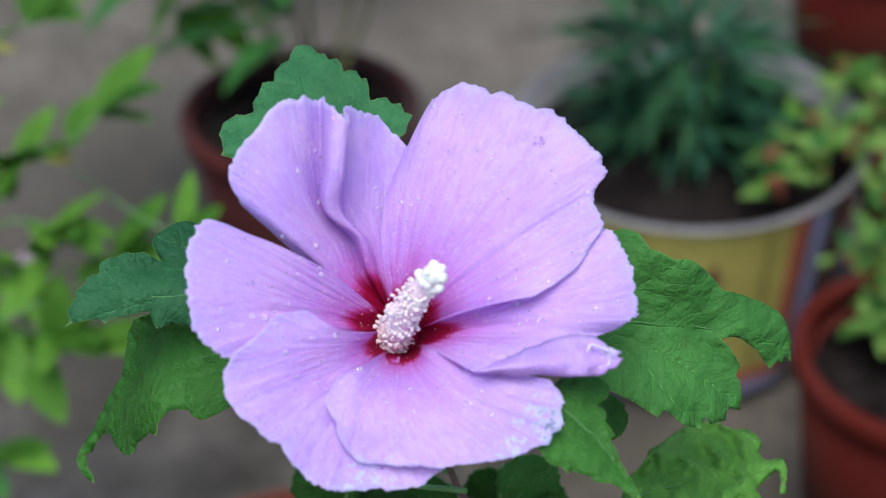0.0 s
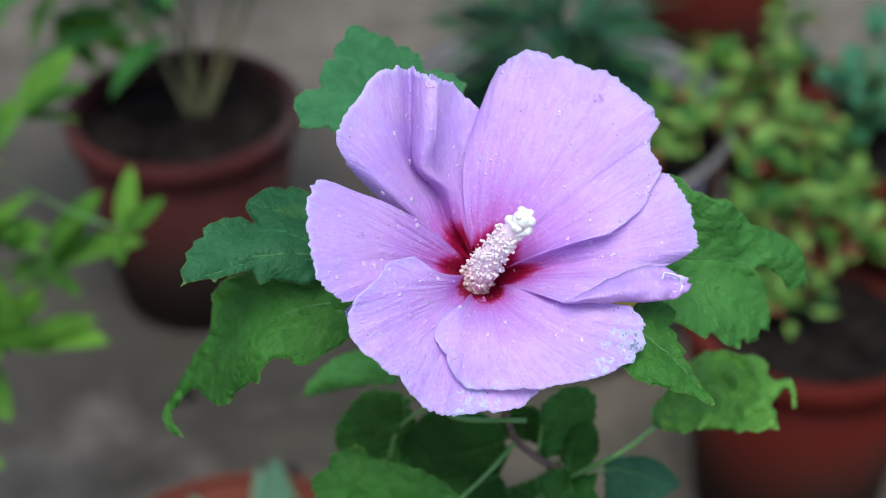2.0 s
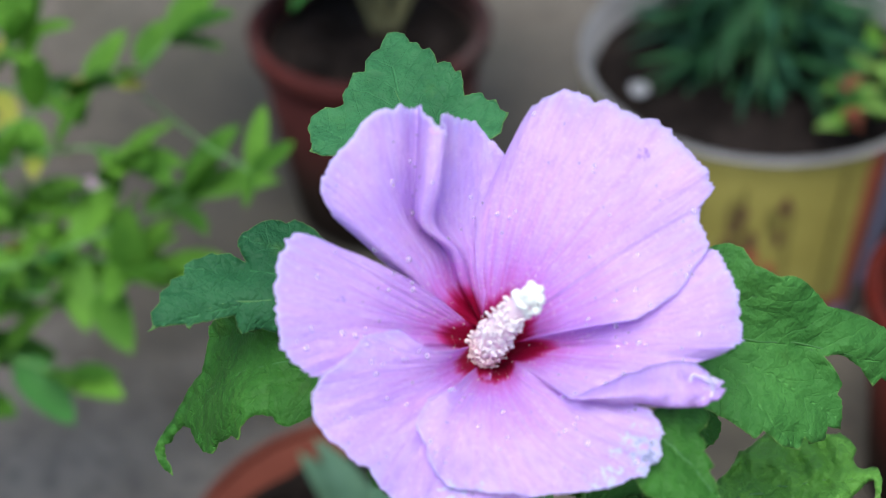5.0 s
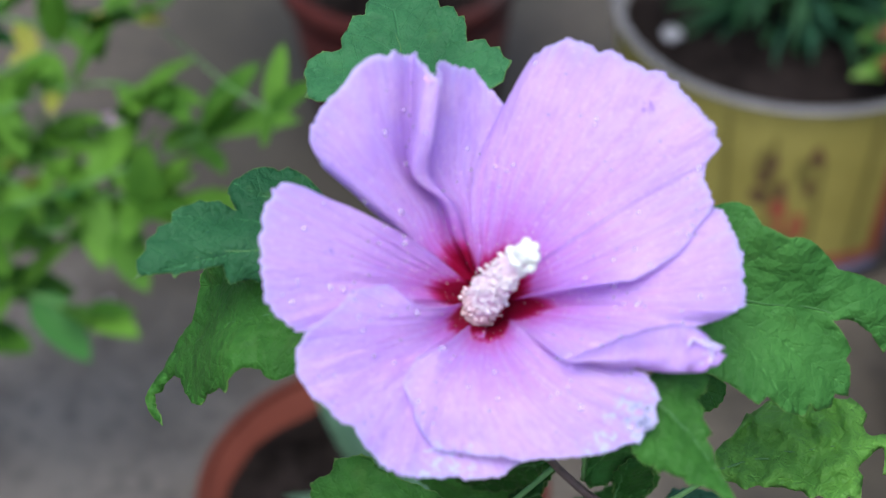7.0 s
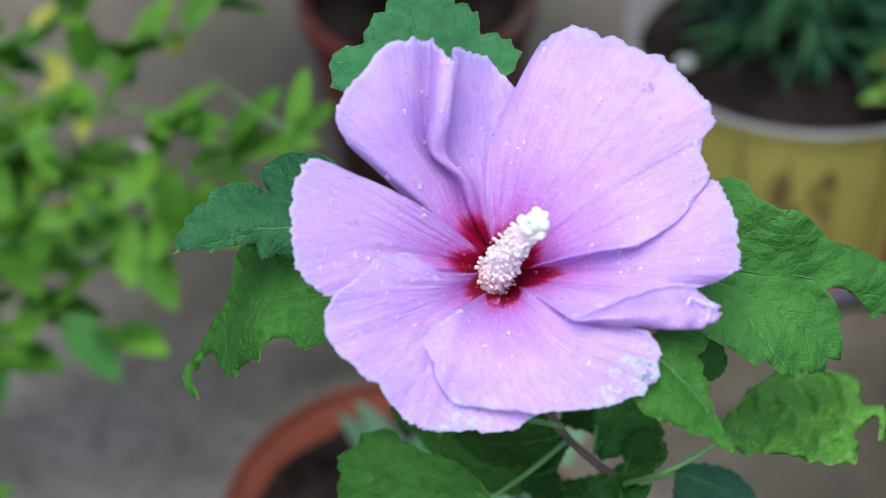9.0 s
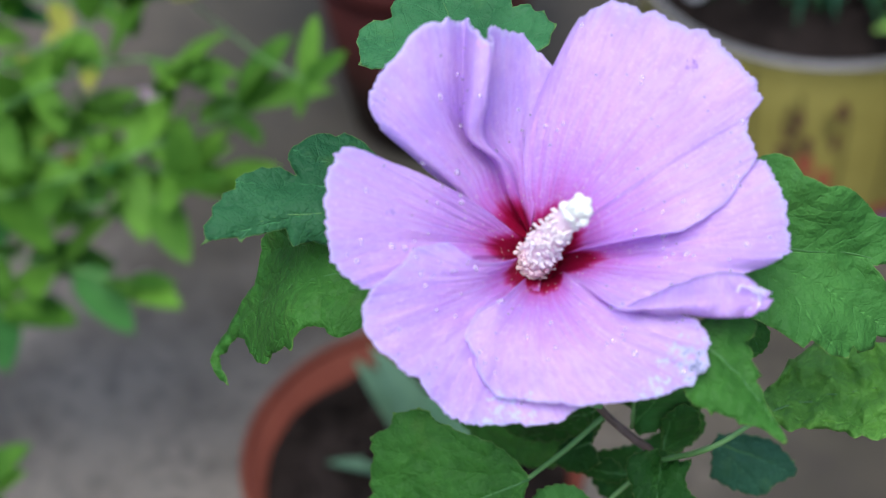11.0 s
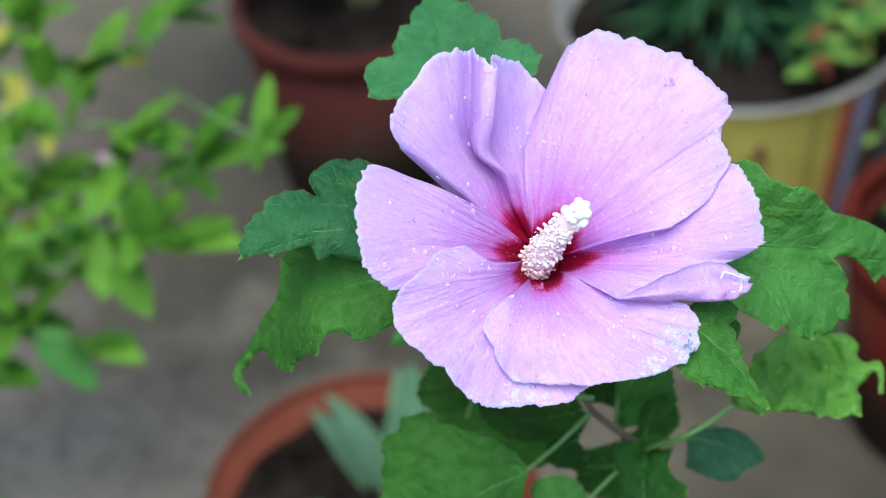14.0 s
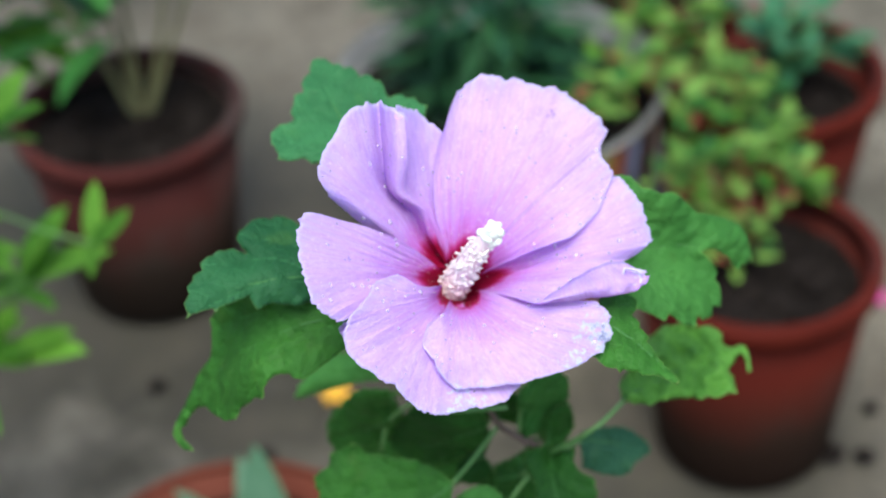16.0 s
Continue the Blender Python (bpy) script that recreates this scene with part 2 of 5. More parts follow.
MOSS_LEAF = leaf_material("moss_leaf", (0.100, 0.215, 0.034), (0.285, 0.465, 0.095), 0.3, vein=False)
TEAL_LEAF = leaf_material("teal_leaf", (0.035, 0.135, 0.060), (0.090, 0.270, 0.120), 0.2, vein=False)
BARK = plain("bark", (0.085, 0.060, 0.045), (0.190, 0.140, 0.110), 300.0, 0.8, 0.2, 0.6)
GREEN_STALK = plain("green_stalk", (0.090, 0.220, 0.050), (0.180, 0.360, 0.100), 200.0, 0.5, 0.4, 0.2)
MIDRIB = plain("midrib", (0.045, 0.150, 0.030), (0.085, 0.230, 0.055), 200.0, 0.5, 0.4, 0.2)
POLLEN = plain("pollen", (0.80, 0.70, 0.69), (0.91, 0.86, 0.81), 900.0, 0.7, 0.2, 0.5, 0.0004)
COLUMN = plain("column", (0.82, 0.60, 0.65), (0.90, 0.76, 0.78), 400.0, 0.5, 0.4, 0.3, 0.0004)
ROSY_POLLEN = plain("rosy_pollen", (0.74, 0.54, 0.53), (0.90, 0.77, 0.73), 900.0, 0.7, 0.2, 0.5, 0.0004)
STIGMA = plain("stigma", (0.80, 0.85, 0.70), (0.90, 0.92, 0.84), 700.0, 0.6, 0.3, 0.5, 0.0004)
SOIL = plain("soil", (0.002, 0.0016, 0.0013), (0.030, 0.023, 0.019), 110.0, 0.95, 0.05, 1.0, 0.006)
RED_POT = pot_material("red_pot_plastic", (0.062, 0.0085, 0.0050), (0.105, 0.0145, 0.0080), dust=0.25)
BROWN_POT = pot_material("brown_pot_plastic", (0.040, 0.012, 0.010), (0.085, 0.022, 0.018), dust=0.85)
CLAY_POT = pot_material("clay_pot", (0.105, 0.029, 0.018), (0.175, 0.052, 0.031))
BUCKET = plain("bucket_plastic", (0.125, 0.118, 0.106), (0.24, 0.228, 0.208), 50.0, 0.4, 0.5, 0.1)
LABEL_YELLOW = plain("label_yellow", (0.28, 0.24, 0.045), (0.46, 0.40, 0.095), 40.0, 0.45, 0.5, 0.1)
LABEL_RED = plain("label_red", (0.34, 0.075, 0.040), (0.42, 0.12, 0.06), 40.0, 0.45, 0.5, 0.1)
LABEL_OLIVE = plain("label_olive", (0.16, 0.14, 0.03), (0.24, 0.21, 0.05), 40.0, 0.45, 0.5, 0.1)
LABEL_BROWN = plain("label_brown", (0.09, 0.045, 0.028), (0.18, 0.085, 0.04), 80.0, 0.5, 0.5, 0.1)
LABEL_BLUE = plain("label_blue", (0.20, 0.20, 0.30), (0.30, 0.30, 0.42), 40.0, 0.5, 0.5, 0.1)
CONCRETE = ground_material()
PINK_BLOOM = plain("pink_bloom", (0.62, 0.06, 0.28), (0.75, 0.14, 0.42), 200.0, 0.6, 0.3, 0.2)
PALE_BLOOM = plain("pale_bloom", (0.42, 0.28, 0.33), (0.55, 0.42, 0.46), 200.0, 0.6, 0.3, 0.2)
ORANGE_BLOOM = plain("orange_bloom", (0.70, 0.36, 0.03), (0.85, 0.50, 0.06), 200.0, 0.6, 0.3, 0.2)
TEAL_SHRUB = leaf_material("pale_shrub_leaf", (0.030, 0.110, 0.055), (0.065, 0.190, 0.095))
RUST_LEAF = leaf_material("rust_leaf", (0.17, 0.05, 0.028), (0.28, 0.09, 0.045), 0.25, vein=False)
DROP = Nodes("water", roughness=0.03, specular=0.5)
DROP.shader.inputs["Base Color"].default_value = (0.93, 0.88, 0.97, 1)
DROP.shader.inputs["Alpha"].default_value = 0.32
DROP.shader.inputs["IOR"].default_value = 1.33
WATER = DROP.material
PALE_EDGE = plain("pale_petal_edge", (0.74, 0.62, 0.88), (0.92, 0.86, 0.97), 900.0, 0.6, 0.3, 0.3, 0.0003)
ROSE_EDGE = plain("rose_petal_edge", (0.72, 0.36, 0.62), (0.88, 0.60, 0.76), 900.0, 0.6, 0.3, 0.3, 0.0003)


from mathutils.geometry import delaunay_2d_cdt


# ---------------------------------------------------------------- mesh tools
def smooth_curve(points, n):
    """n + 1 points along a smooth curve through the given ones."""
    points = [np.array(p, float) for p in points]
    line = [2 * points[0] - points[1], *points, 2 * points[-1] - points[-2]]
    out = []
    for i in range(n + 1):
        s = i / n * (len(points) - 1)
        k = min(int(s), len(points) - 2)
        a, b, c, d = line[k:k + 4]
        s -= k
        out.append(0.5 * (2 * b + (c - a) * s + (2 * a - 5 * b + 4 * c - d) * s * s + (3 * b - a - 3 * c + d) * s ** 3))
    return out


def sheet(grid, bm=None, low=0.0, high=1.0):
    """A quad sheet over rows of points, with its UV map, whose v goes from low to high."""
    bm = bm or bmesh.new()
    layer = bm.loops.layers.uv.verify()
    rows, columns = len(grid), len(grid[0])
    verts = [[bm.verts.new(p) for p in row] for row in grid]
    for j in range(rows - 1):
        for i in range(columns - 1):
            face = bm.faces.new((verts[j][i], verts[j][i + 1], verts[j + 1][i + 1], verts[j + 1][i]))
            face.smooth = True
            for loop, (a, b) in zip(face.loops, ((i, j), (i + 1, j), (i + 1, j + 1), (i, j + 1))):
                loop[layer].uv = (a / (columns - 1), low + (high - low) * b / (rows - 1))
    return bm


def tube(points, radii, sides=10, bm=None, capped=True):
    """A round bar along points."""
    bm = bm or bmesh.new()
    points = [Vector(p) for p in points]
    rings = []
    for i, p in enumerate(points):
        way = (points[min(i + 1, len(points) - 1)] - points[max(i - 1, 0)]).normalized()
        side = way.cross(Vector((0.3, 0.9, 0.31))).normalized()
        other = way.cross(side)
        r = radii[i] if isinstance(radii, (list, tuple)) else radii
        rings.append([bm.verts.new(p + r * (math.cos(a) * side + math.sin(a) * other)) for a in (2 * math.pi * k / sides for k in range(sides))])
    for a, b in zip(rings, rings[1:]):
        for k in range(sides):
            bm.faces.new((a[k], a[(k + 1) % sides], b[(k + 1) % sides], b[k])).smooth = True
    if capped:
        bm.faces.new(rings[0][::-1])
        bm.faces.new(rings[-1])
    return bm


def turned(profile, sides=48, bm=None):
    """A body of revolution about z from (radius, height) pairs."""
    bm = bm or bmesh.new()
    rings = [[bm.verts.new((r * math.cos(a), r * math.sin(a), z)) for a in (2 * math.pi * k / sides for k in range(sides))] for r, z in profile]
    for a, b in zip(rings, rings[1:]):
        for k in range(sides):
            bm.faces.new((a[k], a[(k + 1) % sides], b[(k + 1) % sides], b[k])).smooth = True
    return bm


def mesh_of(name, bm, material):
    data = bpy.data.meshes.new(name)
    bm.normal_update()
    bm.to_mesh(data)
    bm.free()
    data.materials.append(material)
    return data


def part(name, bm, material, parent=None, label="", thickness=0.0):
    """Links a bmesh as one mesh object, under its parent if it has one."""
    ob = new(name, mesh_of(name, bm, material))
    if parent:
        ob.parent = parent
    if thickness:
        solid = ob.modifiers.new("thickness", "SOLIDIFY")
        solid.thickness, solid.offset = thickness, 0.0
    return tagged(ob, label)


def piece(name, data, matrix, parent):
    """One more object on a shared mesh."""
    ob = new(name, data)
    ob.parent = parent
    ob.matrix_basis = matrix
    return ob


def empty(name, matrix=Matrix()):
    ob = new(name)
    ob.empty_display_size = 0.05
    ob.matrix_basis = matrix
    return ob


# ---------------------------------------------------------------- ground
def ground():
    """One concrete sheet, finely uneven where the pots stand."""
    bm = bmesh.new()
    inner = [[(-3 + 6 * i / 90, -2 + 6 * j / 90) for i in range(91)] for j in range(91)]
    def height(x, y):
        return 0.006 * (noise.noise((x * 3, y * 3, 0)) - 0.35) - 0.004
    verts = [[bm.verts.new((x, y, min(-0.001, height(x, y)))) for x, y in row] for row in inner]
    for j in range(90):
        for i in range(90):
            bm.faces.new((verts[j][i], verts[j][i + 1], verts[j + 1][i + 1], verts[j + 1][i])).smooth = True
    far = [bm.verts.new(p) for p in ((-400, -400, -0.02), (400, -400, -0.02), (400, 400, -0.02), (-400, 400, -0.02))]
    rim = [[verts[0][i] for i in range(91)], [verts[j][90] for j in range(91)],
           [verts[90][90 - i] for i in range(91)], [verts[90 - j][0] for j in range(91)]]
    for k in range(4):
        bm.faces.new([far[k], far[(k + 1) % 4], *rim[k][::-1]])
    bmesh.ops.recalc_face_normals(bm, faces=bm.faces)
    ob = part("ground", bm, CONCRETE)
    return tagged(ob, "grey-brown weathered concrete yard with mossy stains and painted shade", "ground", kind="structure")


ground()


# ---------------------------------------------------------------- pots
def flower_pot(x, y, radius, height, base, material, label, lip=0.016, drop=0.03, tilt=(0, 0), category="flower pot"):
    """A tapered round pot: walled body, rolled rim and soil."""
    pot = empty("flower_pot", pose(x, y, 0, tilt[0], tilt[1], 0))
    wall = 0.004
    body = [(0.001, 0.0), (base - 0.004, 0.0), (base, 0.004), (radius - lip * 0.45, height - lip * 1.2),
            (radius - lip * 0.45 - wall, height - lip * 1.2), (base - wall, 0.012), (0.001, 0.012)]
    part("body", turned(body), material, pot)
    rolled = [(radius - lip * 0.5, height - lip * 1.25), (radius - 0.001, height - lip * 1.2), (radius, height - lip * 0.9),
              (radius + 0.001, height - 0.004), (radius - 0.002, height), (radius - lip * 0.6, height), (radius - lip * 0.75, height - 0.004),
              (radius - lip * 0.75, height - lip * 1.25), (radius - lip * 0.5, height - lip * 1.25)]
    part("rim", turned(rolled), material, pot)
    bm = bmesh.new()
    inside = radius - lip * 0.45 - wall - 0.001
    rings, sides = 14, 40
    middle = bm.verts.new((0, 0, height - drop + 0.004))
    last = None
    for j in range(1, rings + 1):
        r = inside * j / rings - (0.002 + 0.1 * drop if j == rings else 0)
        ring = []
        for k in range(sides):
            a = 2 * math.pi * k / sides
            px, py = r * math.cos(a), r * math.sin(a)
            bump = 0.010 * noise.noise((px * 40 + x * 9, py * 40, 1)) + 0.004 * noise.noise((px * 130, py * 130, x * 5))
            ring.append(bm.verts.new((px, py, height - drop + bump * (0.4 if j == rings else 1))))
        for k in range(sides):
            if last:
                bm.faces.new((last[k], ring[k], ring[(k + 1) % sides], last[(k + 1) % sides])).smooth = True
            else:
                bm.faces.new((middle, ring[k], ring[(k + 1) % sides])).smooth = True
        last = ring
    rng = random.Random(int(1000 * (x + y)))
    for k in range(150):
        a, r, size = rng.uniform(0, 2 * math.pi), (inside - 0.012) * rng.random() ** 0.5, rng.choice((0.0018, 0.0025, 0.0035, 0.0055))
        px, py = r * math.cos(a), r * math.sin(a)
        lift = 0.010 * noise.noise((px * 40 + x * 9, py * 40, 1))
        crumb = bmesh.ops.create_icosphere(bm, subdivisions=1, radius=size, matrix=Matrix.Translation((px, py, height - drop + lift + 0.2 * size)))
        for v in crumb["verts"]:
            v.co += Vector((rng.uniform(-1, 1), rng.uniform(-1, 1), rng.uniform(-1, 0.6))) * size * 0.35
    part("soil", bm, SOIL, pot, "dark crumbly potting soil")
    return tagged(pot, label, category, "pots in the yard")


flower_pot(-0.326, 0.970, 0.110, 0.205, 0.080, BROWN_POT, "dark reddish-brown plastic pot with bare soil and a thick-stemmed plant", drop=0.022)
flower_pot(0.223, 0.700, 0.103, 0.205, 0.076, RED_POT, "terracotta-red plastic pot, half bare soil, pale succulent spilling over its rim", drop=0.03)
flower_pot(0.281, 0.982, 0.112, 0.20, 0.082, RED_POT, "wide terracotta-red plastic pot holding a blue-green leafy plant", drop=0.04)
flower_pot(0.207, 1.410, 0.105, 0.20, 0.070, RED_POT, "terracotta-red plastic pot standing behind the other pots", drop=0.03)
flower_pot(-0.180, 0.382, 0.109, 0.21, 0.078, CLAY_POT, "orange-brown clay pot with dark soil and grey-green leaves", lip=0.006, drop=0.026)


def paint_bucket(x, y):
    """A wide plastic bucket in a printed yellow label, used as a planter."""
    bucket = empty("bucket", pose(x, y, 0, 0, 0, 0))
    h, r0, r1 = 0.215, 0.132, 0.155
    def at(z):
        return r0 + (r1 - r0) * z / h
    part("body", turned([(0.001, 0), (r0 - 0.006, 0), (r0, 0.006), (r1, h - 0.006), (r1 + 0.003, h - 0.004), (r1 + 0.003, h),
                         (r1 - 0.004, h), (r0 - 0.005, 0.01), (0.001, 0.01)], 64), BUCKET, bucket, "grey plastic bucket shell")
    def wrap(name, a0, a1, z0, z1, material, out=0.0012, wavy=0.0):
        n = 24
        mid = 0.5 * (a0 + a1)
        def waist(z):
            return 1.0 if not wavy else 0.75 + 0.4 * noise.noise((z * 60, a0, 2)) - 0.35 * abs(2 * (z - z0) / (z1 - z0) - 1) ** 3
        grid = [[((at(z) + out + (0.0032 if z > 0.205 else 0)) * math.cos(a), (at(z) + out + (0.0032 if z > 0.205 else 0)) * math.sin(a), z + wavy * math.sin(a * 9))
                 for a in (radians(mid + waist(z) * (a0 + (a1 - a0) * i / n - mid)) for i in range(n + 1))]
                for z in (z0 + (z1 - z0) * j / 12 for j in range(13))]
        part(name, sheet(grid), material, bucket)
    wrap("label_panel", -165, -52, 0.045, 0.2125, LABEL_YELLOW)
    wrap("label_stripe", -52, -46, 0.045, 0.2125, LABEL_RED)
    wrap("label_stripe", -44, -37, 0.045, 0.205, LABEL_BLUE)
    wrap("label_stripe", -28, -24, 0.045, 0.205, LABEL_RED)
    wrap("label_band", -165, -46, 0.030, 0.045, LABEL_RED, 0.0014)
    wrap("label_band", -165, -46, 0.016, 0.030, LABEL_BLUE, 0.0014)
    for k in range(7):
        a = -152 + 15.5 * k + 4 * noise.noise((k * 3.1, 0, 0))
        wrap("label_line", a, a + 1.6, 0.050, 0.204 - 0.02 * (k % 3), LABEL_OLIVE, 0.0020)
    print_rng = random.Random(21)
    for k in range(16):
        a, z = print_rng.uniform(-96, -76), print_rng.uniform(0.060, 0.180)
        w, t = print_rng.uniform(3, 8), print_rng.uniform(0.012, 0.035)
        wrap("label_picture", a - w / 2, a + w / 2, z - t / 2, z + t / 2, (LABEL_BROWN, LABEL_BROWN, LABEL_RED, LABEL_OLIVE)[k % 4], 0.0024 + 0.0004 * (k % 6), 0.001)
    part("soil", turned([(0.001, h - 0.022), (0.06, h - 0.02), (0.12, h - 0.025), (r1 - 0.0085, h - 0.03)], 48), SOIL, bucket, "dark soil")
    return tagged(bucket, "wide grey paint bucket with yellow printed label, reused as planter", "bucket")


paint_bucket(0.026, 0.966)


# ---------------------------------------------------------------- background plants
def blade(length, width, bend=0.2, cup=0.15, n=8, tip=1.0, name="leaf", material=None):
    """A pointed oval leaf along +y, bending down."""
    grid = []
    for j in range(n + 1):
        s = j / n
        half = width * 0.5 * (math.sin(math.pi * min(1, s ** 0.8 * 0.97 + 0.03)) ** tip) + width * 0.012
        grid.append([(half * c, length * s, -bend * length * s * s + cup * abs(c) * half) for c in (-1, -0.5, 0, 0.5, 1)])
    return mesh_of(name, sheet(grid), material)


def toward(base, way, roll=0.0, size=1.0):
    """The pose of a leaf whose +y goes along way from base, its face as far up as it can."""
    y = Vector(way).normalized()
    x = y.cross(Vector((0, 0, 1)))
    x = x.normalized() if x.length > 0.05 else Vector((1, 0, 0))
    z = x.cross(y)
    turn = Matrix((x, y, z)).transposed().to_4x4()
    return Matrix.Translation(base) @ turn @ Matrix.Rotation(roll, 4, "Y") @ Matrix.Scale(size, 4)


FLOWER_POSE = pose(-0.0132, 0.0086, 0.7574, 54.213, 0.084, -1.585)


def facing(base, way):
    """The pose of a leaf along way whose face is turned as the flower's is."""
    y = Vector(way).normalized()
    x = y.cross(FLOWER_POSE.to_3x3() @ Vector((0, 0, 1))).normalized()
    return Matrix.Translation(base) @ Matrix((x, y, x.cross(y))).transposed().to_4x4()


def spot(u, v, w):
    """Millimetres in the flower's own frame, to metres in the yard."""
    return FLOWER_POSE @ (Vector((u, v, w)) * 0.001)


def leafy_bush(name, twigs, leaves, spacing, label, category, twig_material, rng, reach=(0.8, 1.2), spread=1.0, twig_radius=0.0012):
    """Twigs as curves with leaves set along them, in one plant."""
    root = Vector(twigs[0][0])
    plant = empty(name, Matrix.Translation(root))
    for path in twigs:
        points = [Vector(p) - root for p in smooth_curve(path, 14)]
        part("twig", tube(points, [twig_radius * (1.6 - 1.1 * i / 14) for i in range(15)], 6), twig_material, plant)
        lengths = [0.0]
        for a, b in zip(points, points[1:]):
            lengths.append(lengths[-1] + (b - a).length)
        d = spacing * (1 + rng.random()) + 0.12 * lengths[-1]
        turn = rng.random() * 6.28
        while d < lengths[-1]:
            k = max(i for i in range(14) if lengths[i] <= d)
            at = points[k].lerp(points[k + 1], (d - lengths[k]) / max(1e-6, lengths[k + 1] - lengths[k]))
            along = (points[k + 1] - points[k]).normalized()
            side = along.cross(Vector((0, 0, 1))).normalized()
            over = side.cross(along)
            turn += 2.4 + rng.uniform(-0.5, 0.5)
            way = along * rng.uniform(0.3, 0.9) + spread * (math.cos(turn) * side + math.sin(turn) * over * 0.7) + Vector((0, 0, rng.uniform(-0.1, 0.35)))
            data = leaves[min(len(leaves) - 1, int(rng.random() ** 3 * len(leaves)))]
            piece("leaf", data, toward(at, way, rng.uniform(-0.5, 0.5), rng.uniform(*reach)), plant)
            d += spacing * rng.uniform(0.6, 1.4)
        along = (points[-1] - points[-2]).normalized()
        for k in range(3):
            piece("leaf", leaves[0], toward(points[-1], along + Vector((rng.uniform(-0.6, 0.6), rng.uniform(-0.6, 0.6), rng.uniform(-0.1, 0.5))), 0, rng.uniform(*reach)), plant)
    return tagged(plant, label, category)


rng = random.Random(5)
LIME = [blade(0.048, 0.023, 0.18, 0.2, tip=0.65, material=LIME_LEAF), blade(0.040, 0.020, 0.25, 0.25, tip=0.65, material=LIME_LEAF),
        blade(0.044, 0.021, 0.2, 0.2, tip=0.65, material=BROAD_LEAF), blade(0.028, 0.012, 0.1, 0.2, material=YELLOW_LEAF)]

# the lime-green bush: its twigs reach in from beside the path
LIME_TWIGS = []
for ends in [[(-712, -199.7, -630), (-523.9, -130.7, -580), (-385.8, -79.2, -540), (-317.9, -46.1, -530), (-277.9, -21.4, -530)],
             [(-651.6, -164, -610), (-500.1, -79, -570), (-401, -23.4, -540), (-350, -3.9, -530), (-314.5, -3.1, -530)],
             [(-652.5, -140.5, -610), (-501.7, -50.4, -570), (-420.5, -5.6, -560), (-362, 27.7, -550)],
             [(-688.9, -188.1, -630), (-508.4, -148.4, -590), (-403.5, -136.4, -560), (-348.6, -140.9, -550)],
             [(-689.2, -180, -630), (-510.2, -118.7, -590), (-394.6, -99.6, -560), (-329.9, -85.2, -540), (-291.1, -69, -530)],
             [(-689.2, -180, -630), (-511.5, -96.6, -590), (-397.7, -58.1, -560), (-328.1, -21.3, -540)],
             [(-689.2, -180, -630), (-536.1, -26.3, -590), (-465.8, 10.1, -570), (-405.9, 53.4, -560)],
             [(-689.2, -180, -630), (-549.4, -169.7, -590), (-468.5, -167.9, -560), (-427, -167.1, -550)],
             [(-689.2, -180, -630), (-522, -57.4, -590), (-450.9, -37.2, -570), (-386.4, -38.9, -550)],
             [(-689.2, -180, -630), (-552.9, -102.1, -590), (-460.3, -73.8, -570), (-372.7, -71.4, -550), (-309.2, -64.8, -530)],
             [(-656.9, -217.3, -590), (-540, -219.9, -530), (-455, -186, -430), (-418, -172, -420)],
             [(-566.5, -274.4, -560), (-470, -293.2, -530), (-400, -262, -430), (-378, -250, -420)],
             [(-652.5, -140.5, -610), (-511.6, 12.3, -580), (-408.9, 23, -570), (-338.3, 37, -560), (-308.6, 66.2, -560)],
             [(-652.5, -140.5, -610), (-520.7, 61.2, -590), (-419, 90.4, -580), (-360.5, 117.7, -570)]]:
    LIME_TWIGS.append([spot(*p) for p in ends])
stem_foot = Vector((-0.62, 0.42, 0.0))
lime = leafy_bush("lime_bush", [[stem_foot, stem_foot + Vector((0.02, 0.02, 0.2)), LIME_TWIGS[0][0]]] + LIME_TWIGS, LIME, 0.0155,
                  "loose bush of small bright lime-green oval leaves on thin twigs", "bush", GREEN_STALK, rng, (0.7, 1.2))

# the twin leaf that stands clear of the bush
TWIN = [blade(0.040, 0.0135, 0.05, 0.15, tip=0.6, material=LIME_LEAF)]
lime_root = lime.matrix_basis.translation
sprig = [(-223, 0, -480), (-219, 36, -474), (-199, 19, -470), (-226, -20, -483)]
sprig_base = spot(*sprig[0]) - lime_root
for end in sprig[1:]:
    way = spot(*end) - lime_root - sprig_base
    turn = facing(sprig_base, way)
    piece("leaf", TWIN[0], turn @ Matrix.Scale(way.length / 0.040, 4), lime)
part("twig", tube([spot(*p) - lime_root for p in [(-223, 0, -480), (-262, 8, -515), (-340, 30, -600)]], 0.0008, 6), GREEN_STALK, lime)

# pale blooms among the lime leaves
for place, size in [((-344, -25.7, -560), 0.7), ((-357.1, -29.8, -560), 0.8)]:
    bloom = empty("small_flower", Matrix.Translation(spot(*place)))
    petal_data = blade(0.013 * size, 0.010 * size, 0.3, 0.2, 6, 0.7, "petal", PALE_BLOOM)
    for k in range(5):
        piece("petal", petal_data, toward((0, 0, 0), (math.cos(k * 1.257), math.sin(k * 1.257), 0.5)), bloom)
    tagged(bloom, "small faded pale pink flower among lime leaves", "flower")


